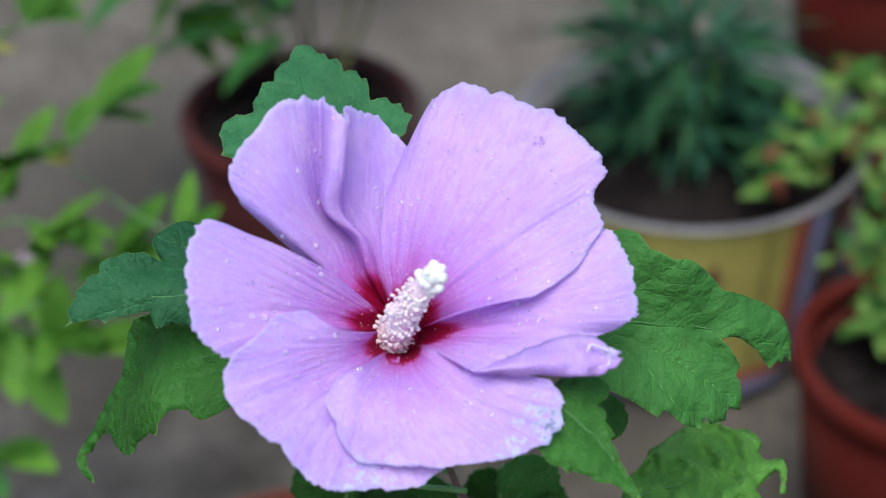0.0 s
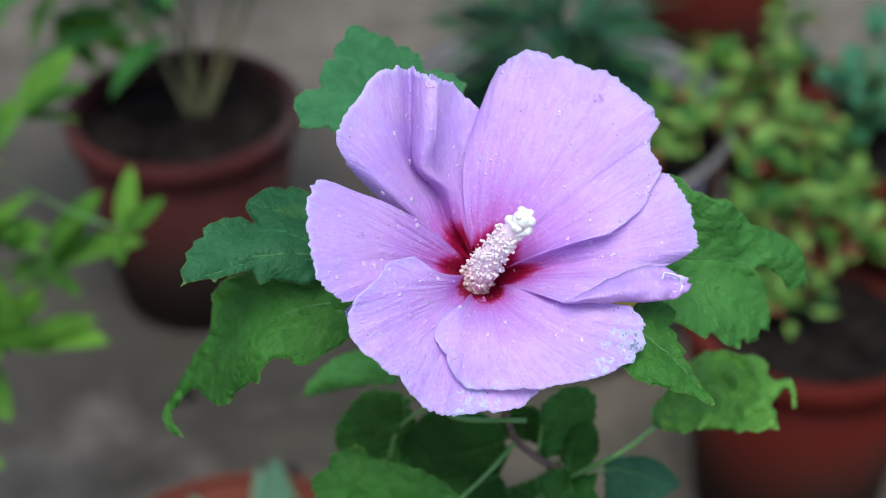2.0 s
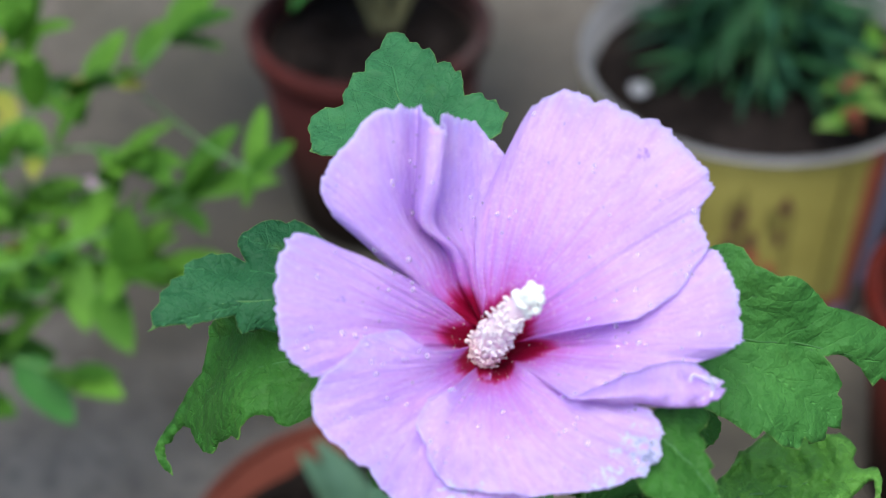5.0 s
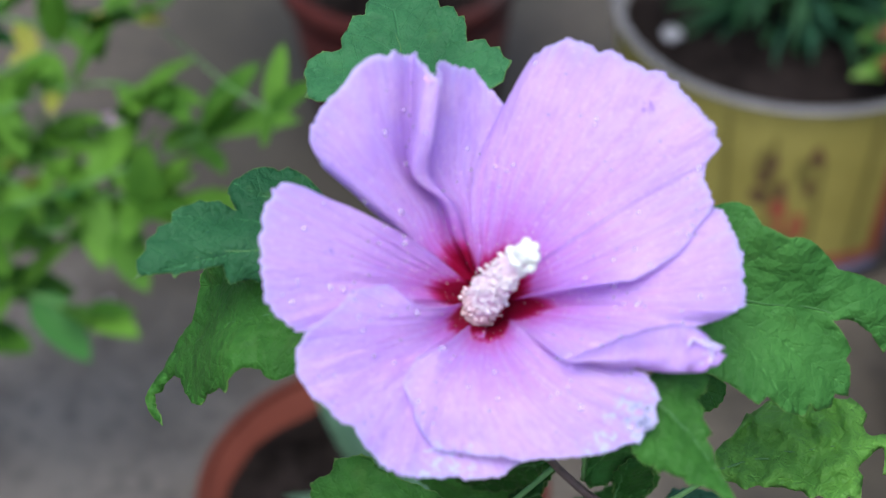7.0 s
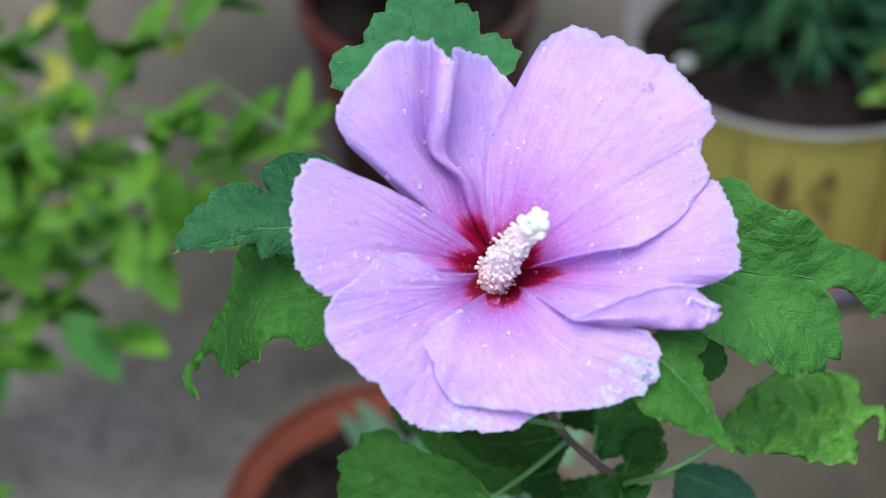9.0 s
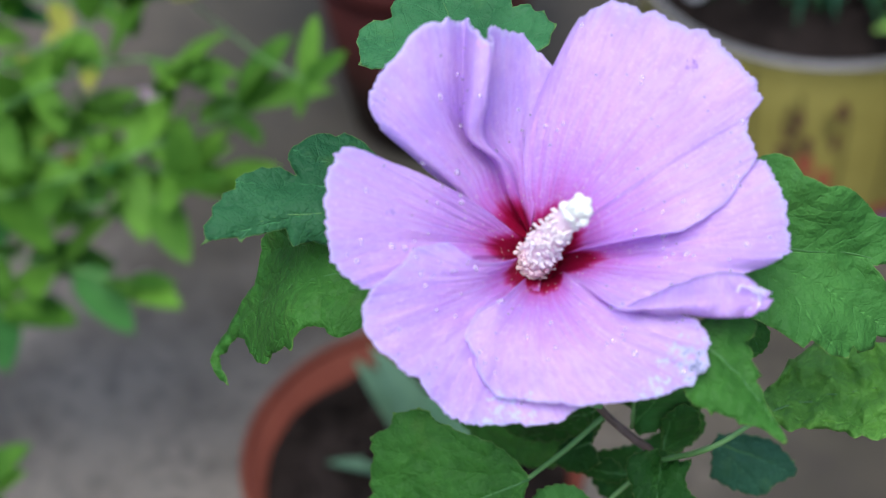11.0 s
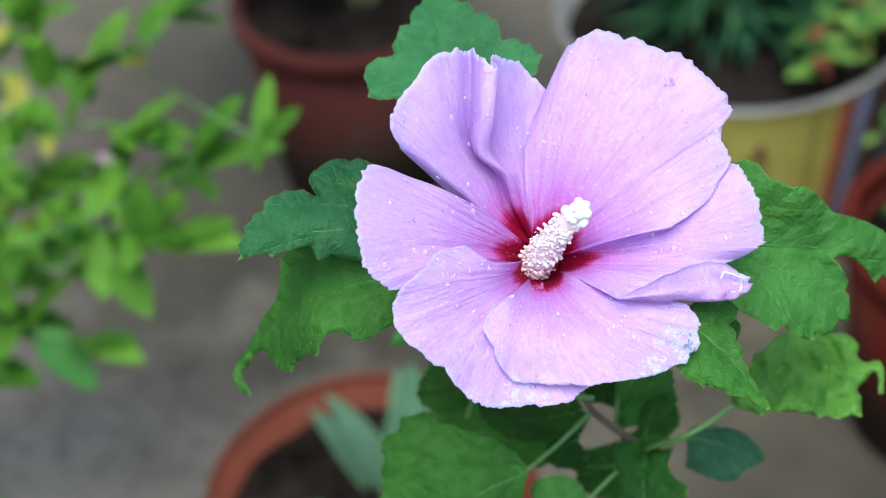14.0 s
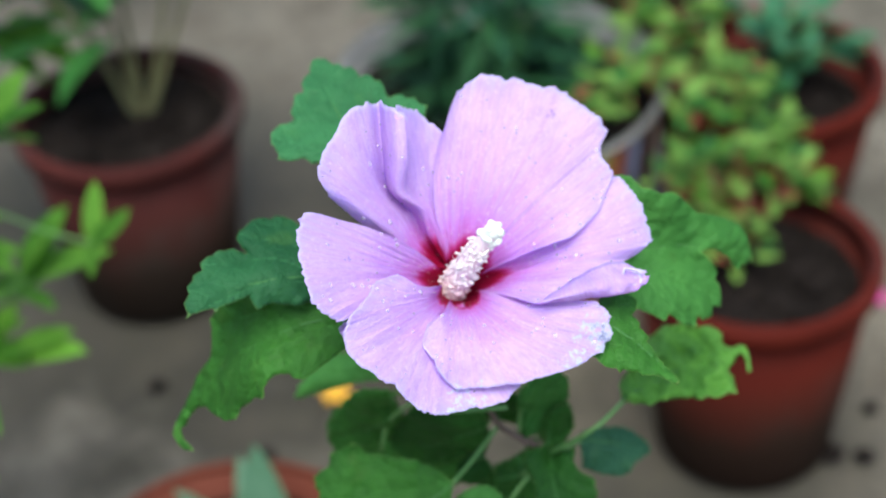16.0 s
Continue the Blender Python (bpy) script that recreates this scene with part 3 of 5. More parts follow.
def stalk_plant(x, y, z):
    """Thick pale stems leaning apart, with long leaves at their heads."""
    plant = empty("potted_plant", pose(x, y, z))
    long_leaf = blade(0.13, 0.045, 0.35, 0.15, 12, material=BROAD_LEAF)
    low_leaf = blade(0.10, 0.034, 0.35, 0.15, 12, material=LIME_LEAF)
    mid_leaf = blade(0.085, 0.032, 0.3, 0.15, 12, material=STRAP_LEAF)
    for lean in ((-0.11, -0.02, 0.22), (-0.03, 0.05, 0.25), (0.06, 0.03, 0.23), (0.085, 0.05, 0.19), (-0.07, 0.07, 0.21)):
        head = Vector(lean)
        part("stem", tube(smooth_curve([(0, 0, -0.02), head * 0.45 + Vector((0.01, 0, 0.01)), head], 10), [0.0037 - 0.00022 * i for i in range(11)], 8), STALK, plant)
        for k in range(5):
            a = k * 1.3 + lean[0] * 30
            piece("leaf", long_leaf if k % 2 else mid_leaf, toward(head * (0.72 + 0.07 * k), (math.cos(a) - 0.3, math.sin(a) - 0.25, 0.25), 0.2 * k), plant)
    for at, way, s in (((-0.115, 0.04, 0.080), (0.085, -0.085, -0.005), 0.9), ((-0.125, 0.02, 0.080), (0.05, -0.08, 0.0), 0.8), ((-0.13, 0.07, 0.085), (-0.03, -0.09, 0.0), 0.8),
                       ((-0.05, 0.11, 0.095), (0.06, -0.05, 0.01), 0.7), ((-0.03, 0.12, 0.105), (0.08, 0.01, 0.02), 0.8), ((-0.10, 0.12, 0.09), (0.03, -0.08, 0.0), 0.8), ((0.01, 0.11, 0.12), (0.07, 0.03, 0.01), 0.7)):
        piece("leaf", low_leaf, toward((at[0], at[1], at[2] + 0.015), way, 0.5 * math.sin(40 * at[0]), s), plant)
    for x, y, z, a, s in ((-0.14, 0.03, 0.13, 3.4, 0.8), (-0.10, 0.05, 0.20, 2.9, 0.9), (-0.16, 0.0, 0.17, 4.2, 0.7), (-0.12, 0.09, 0.17, 2.4, 0.9), (-0.05, 0.06, 0.21, 5.0, 0.8), (-0.08, 0.02, 0.22, 3.9, 0.8), (0.0, 0.07, 0.2, 0.6, 0.7), (0.05, 0.05, 0.19, 5.6, 0.7)):
        piece("leaf", long_leaf, toward((x, y, z), (math.cos(a), math.sin(a), 0.1), 0.4 * math.sin(7 * a), s), plant)
    for a, s in ((3.6, 1.0), (3.0, 0.9), (4.3, 0.8), (2.5, 1.0)):
        piece("leaf", long_leaf, toward((0.02 * math.cos(a), 0.02 * math.sin(a), 0.10), (math.cos(a), math.sin(a), 0.30), 0.3, s), plant)
    return tagged(plant, "leafy plant with several thick pale stems rising from dark soil", "plant")


STALK = plain("stalk", (0.10, 0.095, 0.045), (0.20, 0.19, 0.08), 120.0, 0.7, 0.3, 0.4)
stalk_plant(-0.316, 0.980, 0.185)


def strap_plant(x, y, z, rng):
    """A dense mound of dark narrow drooping leaves."""
    plant = empty("strap_leaf_plant", pose(x, y, z))
    straps = [blade(0.072, 0.0095, 0.75, 0.3, 9, 0.8, material=STRAP_LEAF), blade(0.056, 0.0085, 0.5, 0.3, 9, 0.8, material=STRAP_LEAF), blade(0.062, 0.009, 0.6, 0.3, 9, 0.8, material=DEEP_LEAF)]
    for k in range(7):
        a = k * 0.9
        part("stem", tube(smooth_curve([(0.02 * math.cos(a), 0.02 * math.sin(a), -0.02), (0.03 * math.cos(a), 0.03 * math.sin(a), 0.05), (0.045 * math.cos(a), 0.045 * math.sin(a), 0.10)], 8), 0.0016, 6), GREEN_STALK, plant)
    for k in range(290):
        a, up = rng.uniform(0, 6.283), rng.uniform(-0.1, 1.5)
        r, h = 0.055 * rng.random() ** 0.6, rng.uniform(0.0, 0.115)
        piece("leaf", straps[k % 3], toward((r * math.cos(a), r * math.sin(a), h), (math.cos(a + rng.uniform(-0.6, 0.6)), math.sin(a + rng.uniform(-0.6, 0.6)), up), rng.uniform(-0.7, 0.7), rng.uniform(0.6, 1.1)), plant)
    return tagged(plant, "dense mound of dark green narrow drooping leaves filling the bucket", "plant")


DEEP_LEAF = leaf_material("deep_green_leaf", (0.010, 0.045, 0.022), (0.040, 0.125, 0.060), 0.15, vein=False, vary=0.6)
strap_plant(0.022, 0.985, 0.190, rng)

# pale creeping succulents over the rim of the near red pot and up to the far one
MOSSY = [blade(0.016, 0.0075, 0.2, 0.3, 5, material=MOSS_LEAF), blade(0.014, 0.0065, 0.2, 0.3, 5, material=LIME_LEAF),
         blade(0.012, 0.007, 0.2, 0.3, 6, material=RUST_LEAF), blade(0.015, 0.007, 0.2, 0.3, 5, material=BROAD_LEAF)]


def creeper(root, heads, label):
    """Reddish stalks that wander out of a pot, each ending in loose tufts of small fleshy leaves."""
    root = Vector(root)
    plant = empty("creeping_plant", Matrix.Translation(root))
    for head in heads:
        end = Vector(head) - root
        knee = end * 0.5 + Vector((rng.uniform(-0.015, 0.015), rng.uniform(-0.015, 0.015), 0.012 + 0.15 * end.length))
        points = [Vector(p) for p in smooth_curve([(0, 0, -0.012), knee, end], 12)]
        part("stalk", tube(points, [0.0014 - 0.00006 * i for i in range(13)], 6), RUSTY, plant)
        for k in range(26):
            tuft = k < 21
            at = end + Vector((rng.gauss(0, 0.011), rng.gauss(0, 0.011), rng.gauss(0, 0.007))) if tuft else points[4 + k % 8]
            a = rng.uniform(0, 6.283)
            data = MOSSY[(0, 0, 1, 3, 0, 0, 1, 0, 2, 3)[rng.randrange(10)]]
            piece("leaf", data, toward(at, (math.cos(a), math.sin(a), rng.uniform(-0.1, 1.0)), rng.uniform(-0.5, 0.5), rng.uniform(1.1, 2.1)), plant)
    return tagged(plant, label, "plant")


RUSTY = plain("rusty_stalk", (0.22, 0.07, 0.045), (0.34, 0.13, 0.08), 200.0, 0.6, 0.3, 0.2)
creeper((0.215, 0.742, 0.185), [(0.178, 0.810, 0.200), (0.199, 0.790, 0.235), (0.232, 0.787, 0.235), (0.262, 0.765, 0.225), (0.192, 0.766, 0.210), (0.185, 0.745, 0.200),
                                (0.207, 0.712, 0.205), (0.258, 0.850, 0.215)],
        "pale yellow-green creeping succulent with reddish stalks in a red pot")
creeper((0.215, 0.985, 0.165), [(0.124, 0.894, 0.235), (0.171, 0.946, 0.235), (0.198, 0.993, 0.240), (0.195, 0.859, 0.235), (0.236, 0.893, 0.225), (0.105, 0.877, 0.230), (0.137, 0.933, 0.235),
                                (0.164, 1.029, 0.235), (0.230, 0.940, 0.225), (0.238, 1.030, 0.235), (0.249, 1.100, 0.235), (0.258, 0.905, 0.230)],
        "pale green creeping succulent reaching over the rim of a red pot")

TEAL = [blade(0.034, 0.014, 0.25, 0.2, material=TEAL_LEAF), blade(0.028, 0.012, 0.3, 0.2, material=TEAL_LEAF)]
leafy_bush("potted_plant", [[Vector((0.305, 0.995, 0.16)), Vector((0.305 + a * 0.4, 0.995 + b * 0.4, 0.19 + c * 0.5)), Vector((0.305 + a * 0.8, 0.995 + b * 0.8, 0.185 + c))]
                            for a, b, c in ((0.04, 0.03, 0.05), (-0.03, -0.02, 0.06), (0.05, -0.03, 0.04), (-0.05, 0.03, 0.05), (0.01, 0.05, 0.07))],
           TEAL, 0.009, "bushy blue-green plant growing in a red pot", "plant", GREEN_STALK, rng)

# grey-green blades in the clay pot
sage_blade = blade(0.112, 0.042, 0.16, 0.15, 12, 0.75, material=SAGE_LEAF)
sage = empty("sage_plant", pose(-0.160, 0.392, 0.175))
for way, s, off in (((0.05, 0.35, 1.0), 0.95, (0, 0.0)), ((-0.35, 0.25, 0.8), 0.8, (-0.01, 0.01)), ((0.5, 0.1, 0.9), 0.8, (0.015, 0)), ((-0.9, -0.1, 0.45), 0.6, (-0.012, -0.01)),
                    ((0.2, -0.5, 0.8), 0.75, (0, -0.02)), ((0.7, 0.45, 0.6), 0.85, (0.02, 0.015)), ((-0.15, 0.7, 0.7), 0.75, (0, 0.02)), ((-0.6, 0.5, 0.7), 0.7, (-0.02, 0.01)), ((0.1, 0.2, 1.0), 0.6, (0.01, -0.01))):
    piece("leaf", sage_blade, toward((off[0], off[1], 0), way, 0.5, s), sage)
tagged(sage, "young plant with long grey-green leaves in a clay pot", "plant")


def fallen(name, x, y, colour, label, size=1.0, count=6):
    bloom = empty(name, pose(x, y, 0.002))
    data = blade(0.016 * size, 0.012 * size, 0.3, 0.4, 6, 0.7, "petal", colour)
    for k in range(count):
        a = 6.283 * k / count
        piece("petal", data, toward((0, 0, 0.001), (math.cos(a), math.sin(a), 0.35)), bloom)
    return tagged(bloom, label, "fallen flower")


fallen("fallen_flower", 0.377, 0.868, PINK_BLOOM, "fallen bright pink flower lying on the concrete", 1.0)
fallen("fallen_flower", -0.141, 0.773, ORANGE_BLOOM, "fallen orange-yellow flower lying on the concrete", 0.95)
fallen("fallen_flower", -0.522, 0.686, PALE_BLOOM, "dry pale scrap lying on the concrete", 0.5, 4)


# dark lumps of soil and grit on the concrete
def lumps():
    for x, y, r in ((0.294, 0.664, 0.013), (0.323, 0.659, 0.009), (-0.20, 0.70, 0.007), (-0.36, 0.24, 0.010), (-0.33, 0.245, 0.008), (0.341, 0.718, 0.007), (-0.31, 0.80, 0.008)):
        bm = bmesh.new()
        bmesh.ops.create_icosphere(bm, subdivisions=2, radius=r)
        for v in bm.verts:
            v.co *= 1 + 0.35 * noise.noise(v.co * 90 + Vector((x, y, 0)) * 40)
            v.co.z = v.co.z * 0.5 + r * 0.42
        tagged(part("soil_clod", bm, SOIL), "small dark clod of soil on the concrete", "soil clod", "clods on the concrete").location = (x, y, -0.002)


lumps()


# ---------------------------------------------------------------- the hibiscus shrub
SHRUB = tagged(empty("hibiscus_shrub", pose(0.06, 0.06, 0)), "hibiscus shrub with toothed green leaves and one lilac bloom", "shrub")
SHRUB_BACK = SHRUB.matrix_basis.inverted()


def here(u, v, w):
    return SHRUB_BACK @ spot(u, v, w)


def stalk(name, ends, radii, material, n=12, parent=SHRUB):
    points = [here(*p) for p in smooth_curve(ends, n)]
    return part(name, tube(points, [radii[0] + (radii[1] - radii[0]) * i / n for i in range(n + 1)], 10), material, parent)


def fan(bases, columns, across, along, crinkle=0.0, ruffle=0.0, seed=0.0, wrinkle=0.0):
    """A thin blade spread from a narrow base: each column runs over its middle to its edge (millimetres in the flower's frame)."""
    edges = smooth_curve([c[0] for c in columns], across)
    middles = smooth_curve([c[1] for c in columns], across)
    lows = [smooth_curve([c[k] for c in columns], across) for k in range(len(columns[0]) - 1, 1, -1)]
    feet = smooth_curve(bases, across)
    grid = [[None] * (across + 1) for _ in range(along + 1)]
    for i in range(across + 1):
        a, m, b = feet[i], middles[i], edges[i]
        q = 2 * m - 0.5 * (a + b)
        bent = smooth_curve([a, *(low[i] for low in lows), m, b], 60) if lows else None
        far = 1 + crinkle * noise.noise((i / across * 26 + seed, seed, 0)) + 0.6 * crinkle * noise.noise((i / across * 62 + seed, 3, 0)) + 0.3 * crinkle * noise.noise((i / across * 130 + seed, 8, 0))
        for j in range(along + 1):
            s = j / along
            t = s + (far - 1) * s ** 3
            if bent:
                k = min(59, max(0, int(t * 60)))
                p = bent[k] + (bent[k + 1] - bent[k]) * (t * 60 - k)
            else:
                p = (1 - t) ** 2 * a + 2 * t * (1 - t) * q + t * t * b
            p[2] += ruffle * s ** 2.5 * noise.noise((i / across * 9 + seed, s * 2.0, seed))
            p[2] += wrinkle * min(1, 3 * s) * noise.noise((i / across * 24 + seed, s * 2.2, seed + 7)) + 0.4 * wrinkle * s * noise.noise((i / across * 52 + seed, s * 7.0, seed + 3))
            grid[j][i] = here(*p)
    return grid


# ---- flower
# frayed pale corners, bruises and a rusty speck on the petals: place, radius, colour, threshold
WEAR = [(here(*(38.5, -12.9, 19)), 0.0080, (0.72, 0.75, 0.93), 0.22), (here(*(38.6, -13.0, 19)), 0.0050, (0.22, 0.24, 0.42), 0.40),
        (here(*(32, -20.9, 20)), 0.0070, (0.75, 0.78, 0.95), 0.35), (here(*(1.7, -31.5, 22)), 0.0090, (0.74, 0.76, 0.94), 0.30),
        (here(*(23.5, 44, -2)), 0.0012, (0.62, 0.22, 0.18), -0.15), (here(*(27.7, 47.4, -2)), 0.0018, (0.48, 0.28, 0.62), 0.15),
        (here(*(-28.6, 8.4, 24)), 0.0060, (0.42, 0.28, 0.70), 0.60), (here(*(24.2, -20.8, 21)), 0.0050, (0.45, 0.32, 0.66), 0.55),
        (here(*(49.5, 3, 13)), 0.0035, (0.84, 0.78, 0.95), 0.15)]
PETAL = petal_material()
FLOWER = part("flower", tube([here(*p) for p in ((-4, -9, -30), (-2.5, -5, -20), (-1.2, -2.5, -13), (0, 0, -9))], [0.003, 0.0085, 0.0070, 0.0030], 16), GREEN_STALK, SHRUB, "green calyx under the bloom")


def petal(base, columns, seed, swing=1.0, lip=None, across=210, along=52, crinkle=0.021, pleat=0.38):
    a0, a1, r = base
    n = len(columns)
    feet = [(r * math.cos(radians(a0 + (a1 - a0) * k / (n - 1))), r * math.sin(radians(a0 + (a1 - a0) * k / (n - 1))), -4.0) for k in range(n)]
    bm = sheet(fan(feet, columns, across, along, crinkle, 1.1 * swing, seed=seed, wrinkle=pleat))
    if lip:
        sheet([[here(*p) for p in row] for row in lip], bm, 0.62, 1.0)
    return part("petal", bm, PETAL, FLOWER, thickness=0.0003)


# the petals' columns: edge and middle
FOLDED = [
    ((-27.9, 21.2, 14), (-22.6, 16.6, 10), (-18, 13.9, 7), (-14.6, 10.5, 5), (-11.1, 6.7, 4)),
    ((-33.2, 27.8, 24), (-24.9, 22.3, 20), (-19.1, 17.1, 14), (-15.1, 13.2, 10), (-11.1, 8.4, 6)),
    ((-35.3, 34.5, 26), (-27.4, 28.2, 23), (-19.7, 21.1, 16), (-15.5, 15.9, 11), (-11.1, 9.8, 6)),
    ((-32.5, 40.5, 25), (-25.4, 32.8, 22), (-19.1, 24.5, 15), (-14.7, 17.9, 10), (-10.7, 10.6, 6)),
    ((-26.7, 48.6, 23), (-22.9, 37, 19), (-18.7, 26.6, 13), (-13.8, 19.6, 8), (-10.1, 11.7, 5)),
    ((-22.4, 51.2, 20), (-21, 38, 16), (-18.9, 27.4, 11), (-13, 20.4, 6), (-9.5, 12.4, 3)),
    ((-19.4, 51.8, 15), (-18.9, 38, 11), (-17.6, 27.6, 7.5), (-11.9, 20.8, 3.5), (-8.7, 12.7, 1)),
    ((-17.2, 51.2, 18), (-17.4, 37.6, 15), (-17, 27.4, 12), (-10.9, 21.3, 6), (-7.8, 13.3, 2)),
    ((-14, 49, 21), (-14.4, 36.8, 20), (-15, 27.1, 16), (-9.3, 21.8, 10), (-6.7, 13.9, 5)),
    ((-11.3, 46.2, 20), (-11.6, 35.5, 19), (-12.6, 27.2, 14), (-7.6, 21.3, 9), (-5.3, 13.6, 4)),
    ((-12.4, 47.8, 16), (-12.7, 35.4, 14), (-13.4, 26.7, 10), (-8.3, 20.8, 6), (-5.8, 13.1, 2)),
    ((-14.6, 50.1, 11), (-14.4, 36.7, 8), (-13.3, 26.4, 5), (-8.4, 20.6, 2), (-5.6, 13.1, 0)),
    ((-13.2, 50.5, 6), (-12, 36.3, 4), (-10.6, 26.5, 2), (-7.2, 20.3, 0), (-5, 12.9, 0)),
    ((-8.8, 48, -2), (-8, 35.7, -1), (-7.4, 25.8, 0), (-5.7, 19.8, 0), (-4.3, 12.6, -0)),
    ((-2.6, 43, -4), (-4, 33.7, -3), (-4.9, 25.2, -2), (-4, 19.3, -1), (-3.5, 12, 0)),
    ((2.2, 33.9, -6), (-0.6, 28.1, -4), (-2.6, 21.7, -2), (-2.6, 17.5, -1), (-2.4, 11.2, -0)),
]
BROAD = [
    ((31.9, 12.7, 10), (18.3, 8.4, 9)),
    ((39.2, 19.1, 6), (22.5, 11.1, 8)),
    ((43.8, 27.8, 2), (22.6, 13.9, 7)),
    ((44, 31.4, 0), (21.9, 16, 6)),
    ((41.2, 35.3, -2), (19.9, 18.7, 5)),
    ((43.1, 42.2, -4), (18.6, 20.8, 5)),
    ((39.7, 47.3, -5), (17.2, 23.6, 4)),
    ((31, 53.5, -6.6), (14.5, 26.4, 4)),
    ((19.9, 56.8, -5), (10.3, 29.1, 4)),
    ((11.3, 58.6, -3), (5.5, 30.5, 4)),
    ((5.2, 56.9, -3), (0.7, 29.2, 3)),
    ((0.8, 52.1, -4), (-3.5, 26.5, 2)),
    ((-2.6, 42.3, -5), (-5.6, 23.7, 2)),
]
RIGHT = [
    ((21.1, -4.4, 18), (13.4, -2.5, 11)),
    ((27.3, -3.7, 16), (16.8, -1.8, 11)),
    ((34.4, 0.2, 12), (21.7, 0.9, 10)),
    ((45.2, 5, 6), (25.6, 3.2, 8)),
    ((52.8, 9.3, 5), (29.4, 6.3, 7)),
    ((54.2, 12.5, 4), (29.5, 7.7, 6)),
    ((51.4, 21.6, 2), (28.2, 10.4, 5.5)),
    ((45.5, 28.4, -1), (24.1, 12.5, 5)),
    ((38.9, 28.1, -4), (21.5, 13.9, 3)),
]
LIP_LOW = [(21, -4.4, 19), (28.4, -4.1, 19), (36.5, -3.4, 18), (44.6, -2.9, 17), (49.4, -1.7, 16), (52, 1.1, 14)]
LIP_HIGH = [(23.8, -3.4, 18), (28.7, -0.4, 15), (34.3, 2.7, 13), (41.4, 5.4, 10), (47.6, 4.6, 10), (51.4, 2.3, 12)]
LOW_FRONT = [
    ((37.4, -4.4, 16), (20.9, -3.6, 12)),
    ((40.9, -8.3, 18), (21.3, -5.8, 15)),
    ((40.9, -14.3, 18), (21.2, -9, 17)),
    ((37.7, -18.5, 19), (19.8, -11.7, 18)),
    ((30.9, -21.8, 20), (16.3, -13.5, 20)),
    ((20.2, -24.7, 22), (11, -14.8, 21)),
    ((9.6, -26, 23), (5.6, -15.2, 22)),
    ((-0.3, -25.8, 24), (0.4, -14.8, 22)),
    ((-4.9, -21.8, 25), (-2, -12.8, 21)),
    ((-6.5, -17.9, 25), (-3.2, -11.6, 20)),
    ((-9.3, -13.7, 24), (-4.3, -8.3, 18)),
    ((-7.8, -8.6, 21), (-3.6, -6.2, 15)),
]
LOW_LEFT = [
    ((-15.2, 5.5, 25), (-9.6, 1.7, 16)),
    ((-21.2, 3.4, 29), (-12.3, 0.4, 19)),
    ((-22.4, 0.6, 31), (-13.2, -0.9, 20)),
    ((-28, -5.7, 35), (-16.2, -3.5, 22)),
    ((-29.2, -12.1, 35), (-16.8, -7.4, 23)),
    ((-24.2, -18.6, 33), (-14.9, -10.8, 22)),
    ((-16.6, -24.3, 30), (-10.9, -14.2, 21)),
    ((-11.2, -30.8, 27), (-7.6, -16.9, 19)),
    ((-5.6, -32.6, 25), (-4.3, -17.7, 18)),
    ((3, -31.6, 23), (-0.2, -17.8, 16)),
    ((12.1, -30.4, 20), (4.5, -17.3, 14)),
    ((16.5, -26, 17), (7.3, -15.3, 13)),
]
LEFT = [
    ((-30.1, 20, 22), (-15.1, 13.8, 13)),
    ((-38.1, 22.7, 28), (-18.4, 12.4, 15)),
    ((-40.5, 18.1, 31), (-21, 9.7, 17)),
    ((-39.8, 9.7, 34), (-21.6, 6.4, 18)),
    ((-37, -0.6, 34), (-21, 3, 18)),
    ((-32.6, -5.1, 32), (-18.3, 0.4, 18)),
    ((-29.5, -6.1, 30), (-17, -1, 16)),
    ((-22.7, -2.1, 24), (-13.7, -1.1, 13)),
]
SLIVER = [
    ((-30.7, -7.6, 20), (-18.5, -4.5, 12)),
    ((-31.8, -9.2, 20), (-18.7, -5.9, 12)),
    ((-31.2, -10.8, 20), (-18.5, -7.2, 12)),
    ((-29.4, -11.8, 20), (-17.1, -7.9, 12)),
]


def steep(columns, base, rise, flat):
    """Adds to each column a point by which it climbs at once out of the throat, and flattens it beyond."""
    a0, a1, r = base
    out = []
    for k, (edge, middle) in enumerate(columns):
        a = radians(a0 + (a1 - a0) * k / (len(columns) - 1))
        middle = (middle[0], middle[1], (1 - flat) * middle[2] + flat * edge[2])
        out.append((edge, middle, (0.66 * r * math.cos(a) + 0.34 * middle[0], 0.66 * r * math.sin(a) + 0.34 * middle[1], -4.0 + rise * (middle[2] + 4.0))))
    return out


def rolled_lip(low, high, bulge):
    """The turned-up border of a petal, between its fold and its free edge."""
    a, b = smooth_curve(low, 30), smooth_curve(high, 30)
    rows = []
    for j in range(11):
        s = j / 10
        rows.append([tuple((1 - s) * p + s * q + (0.3 + i / 30) * np.array((0.9 * noise.noise((i * 0.35, s * 3, 4)), 0.9 * noise.noise((i * 0.30, s * 3, 9)), 1.5 * noise.noise((i * 0.32, s * 3.5, 1)))) + np.array((0, 0, bulge * math.sin(math.pi * s) * math.sin(math.pi * min(1, 0.15 + 0.85 * i / 30))))) for i, (p, q) in enumerate(zip(a, b))])
    return rows


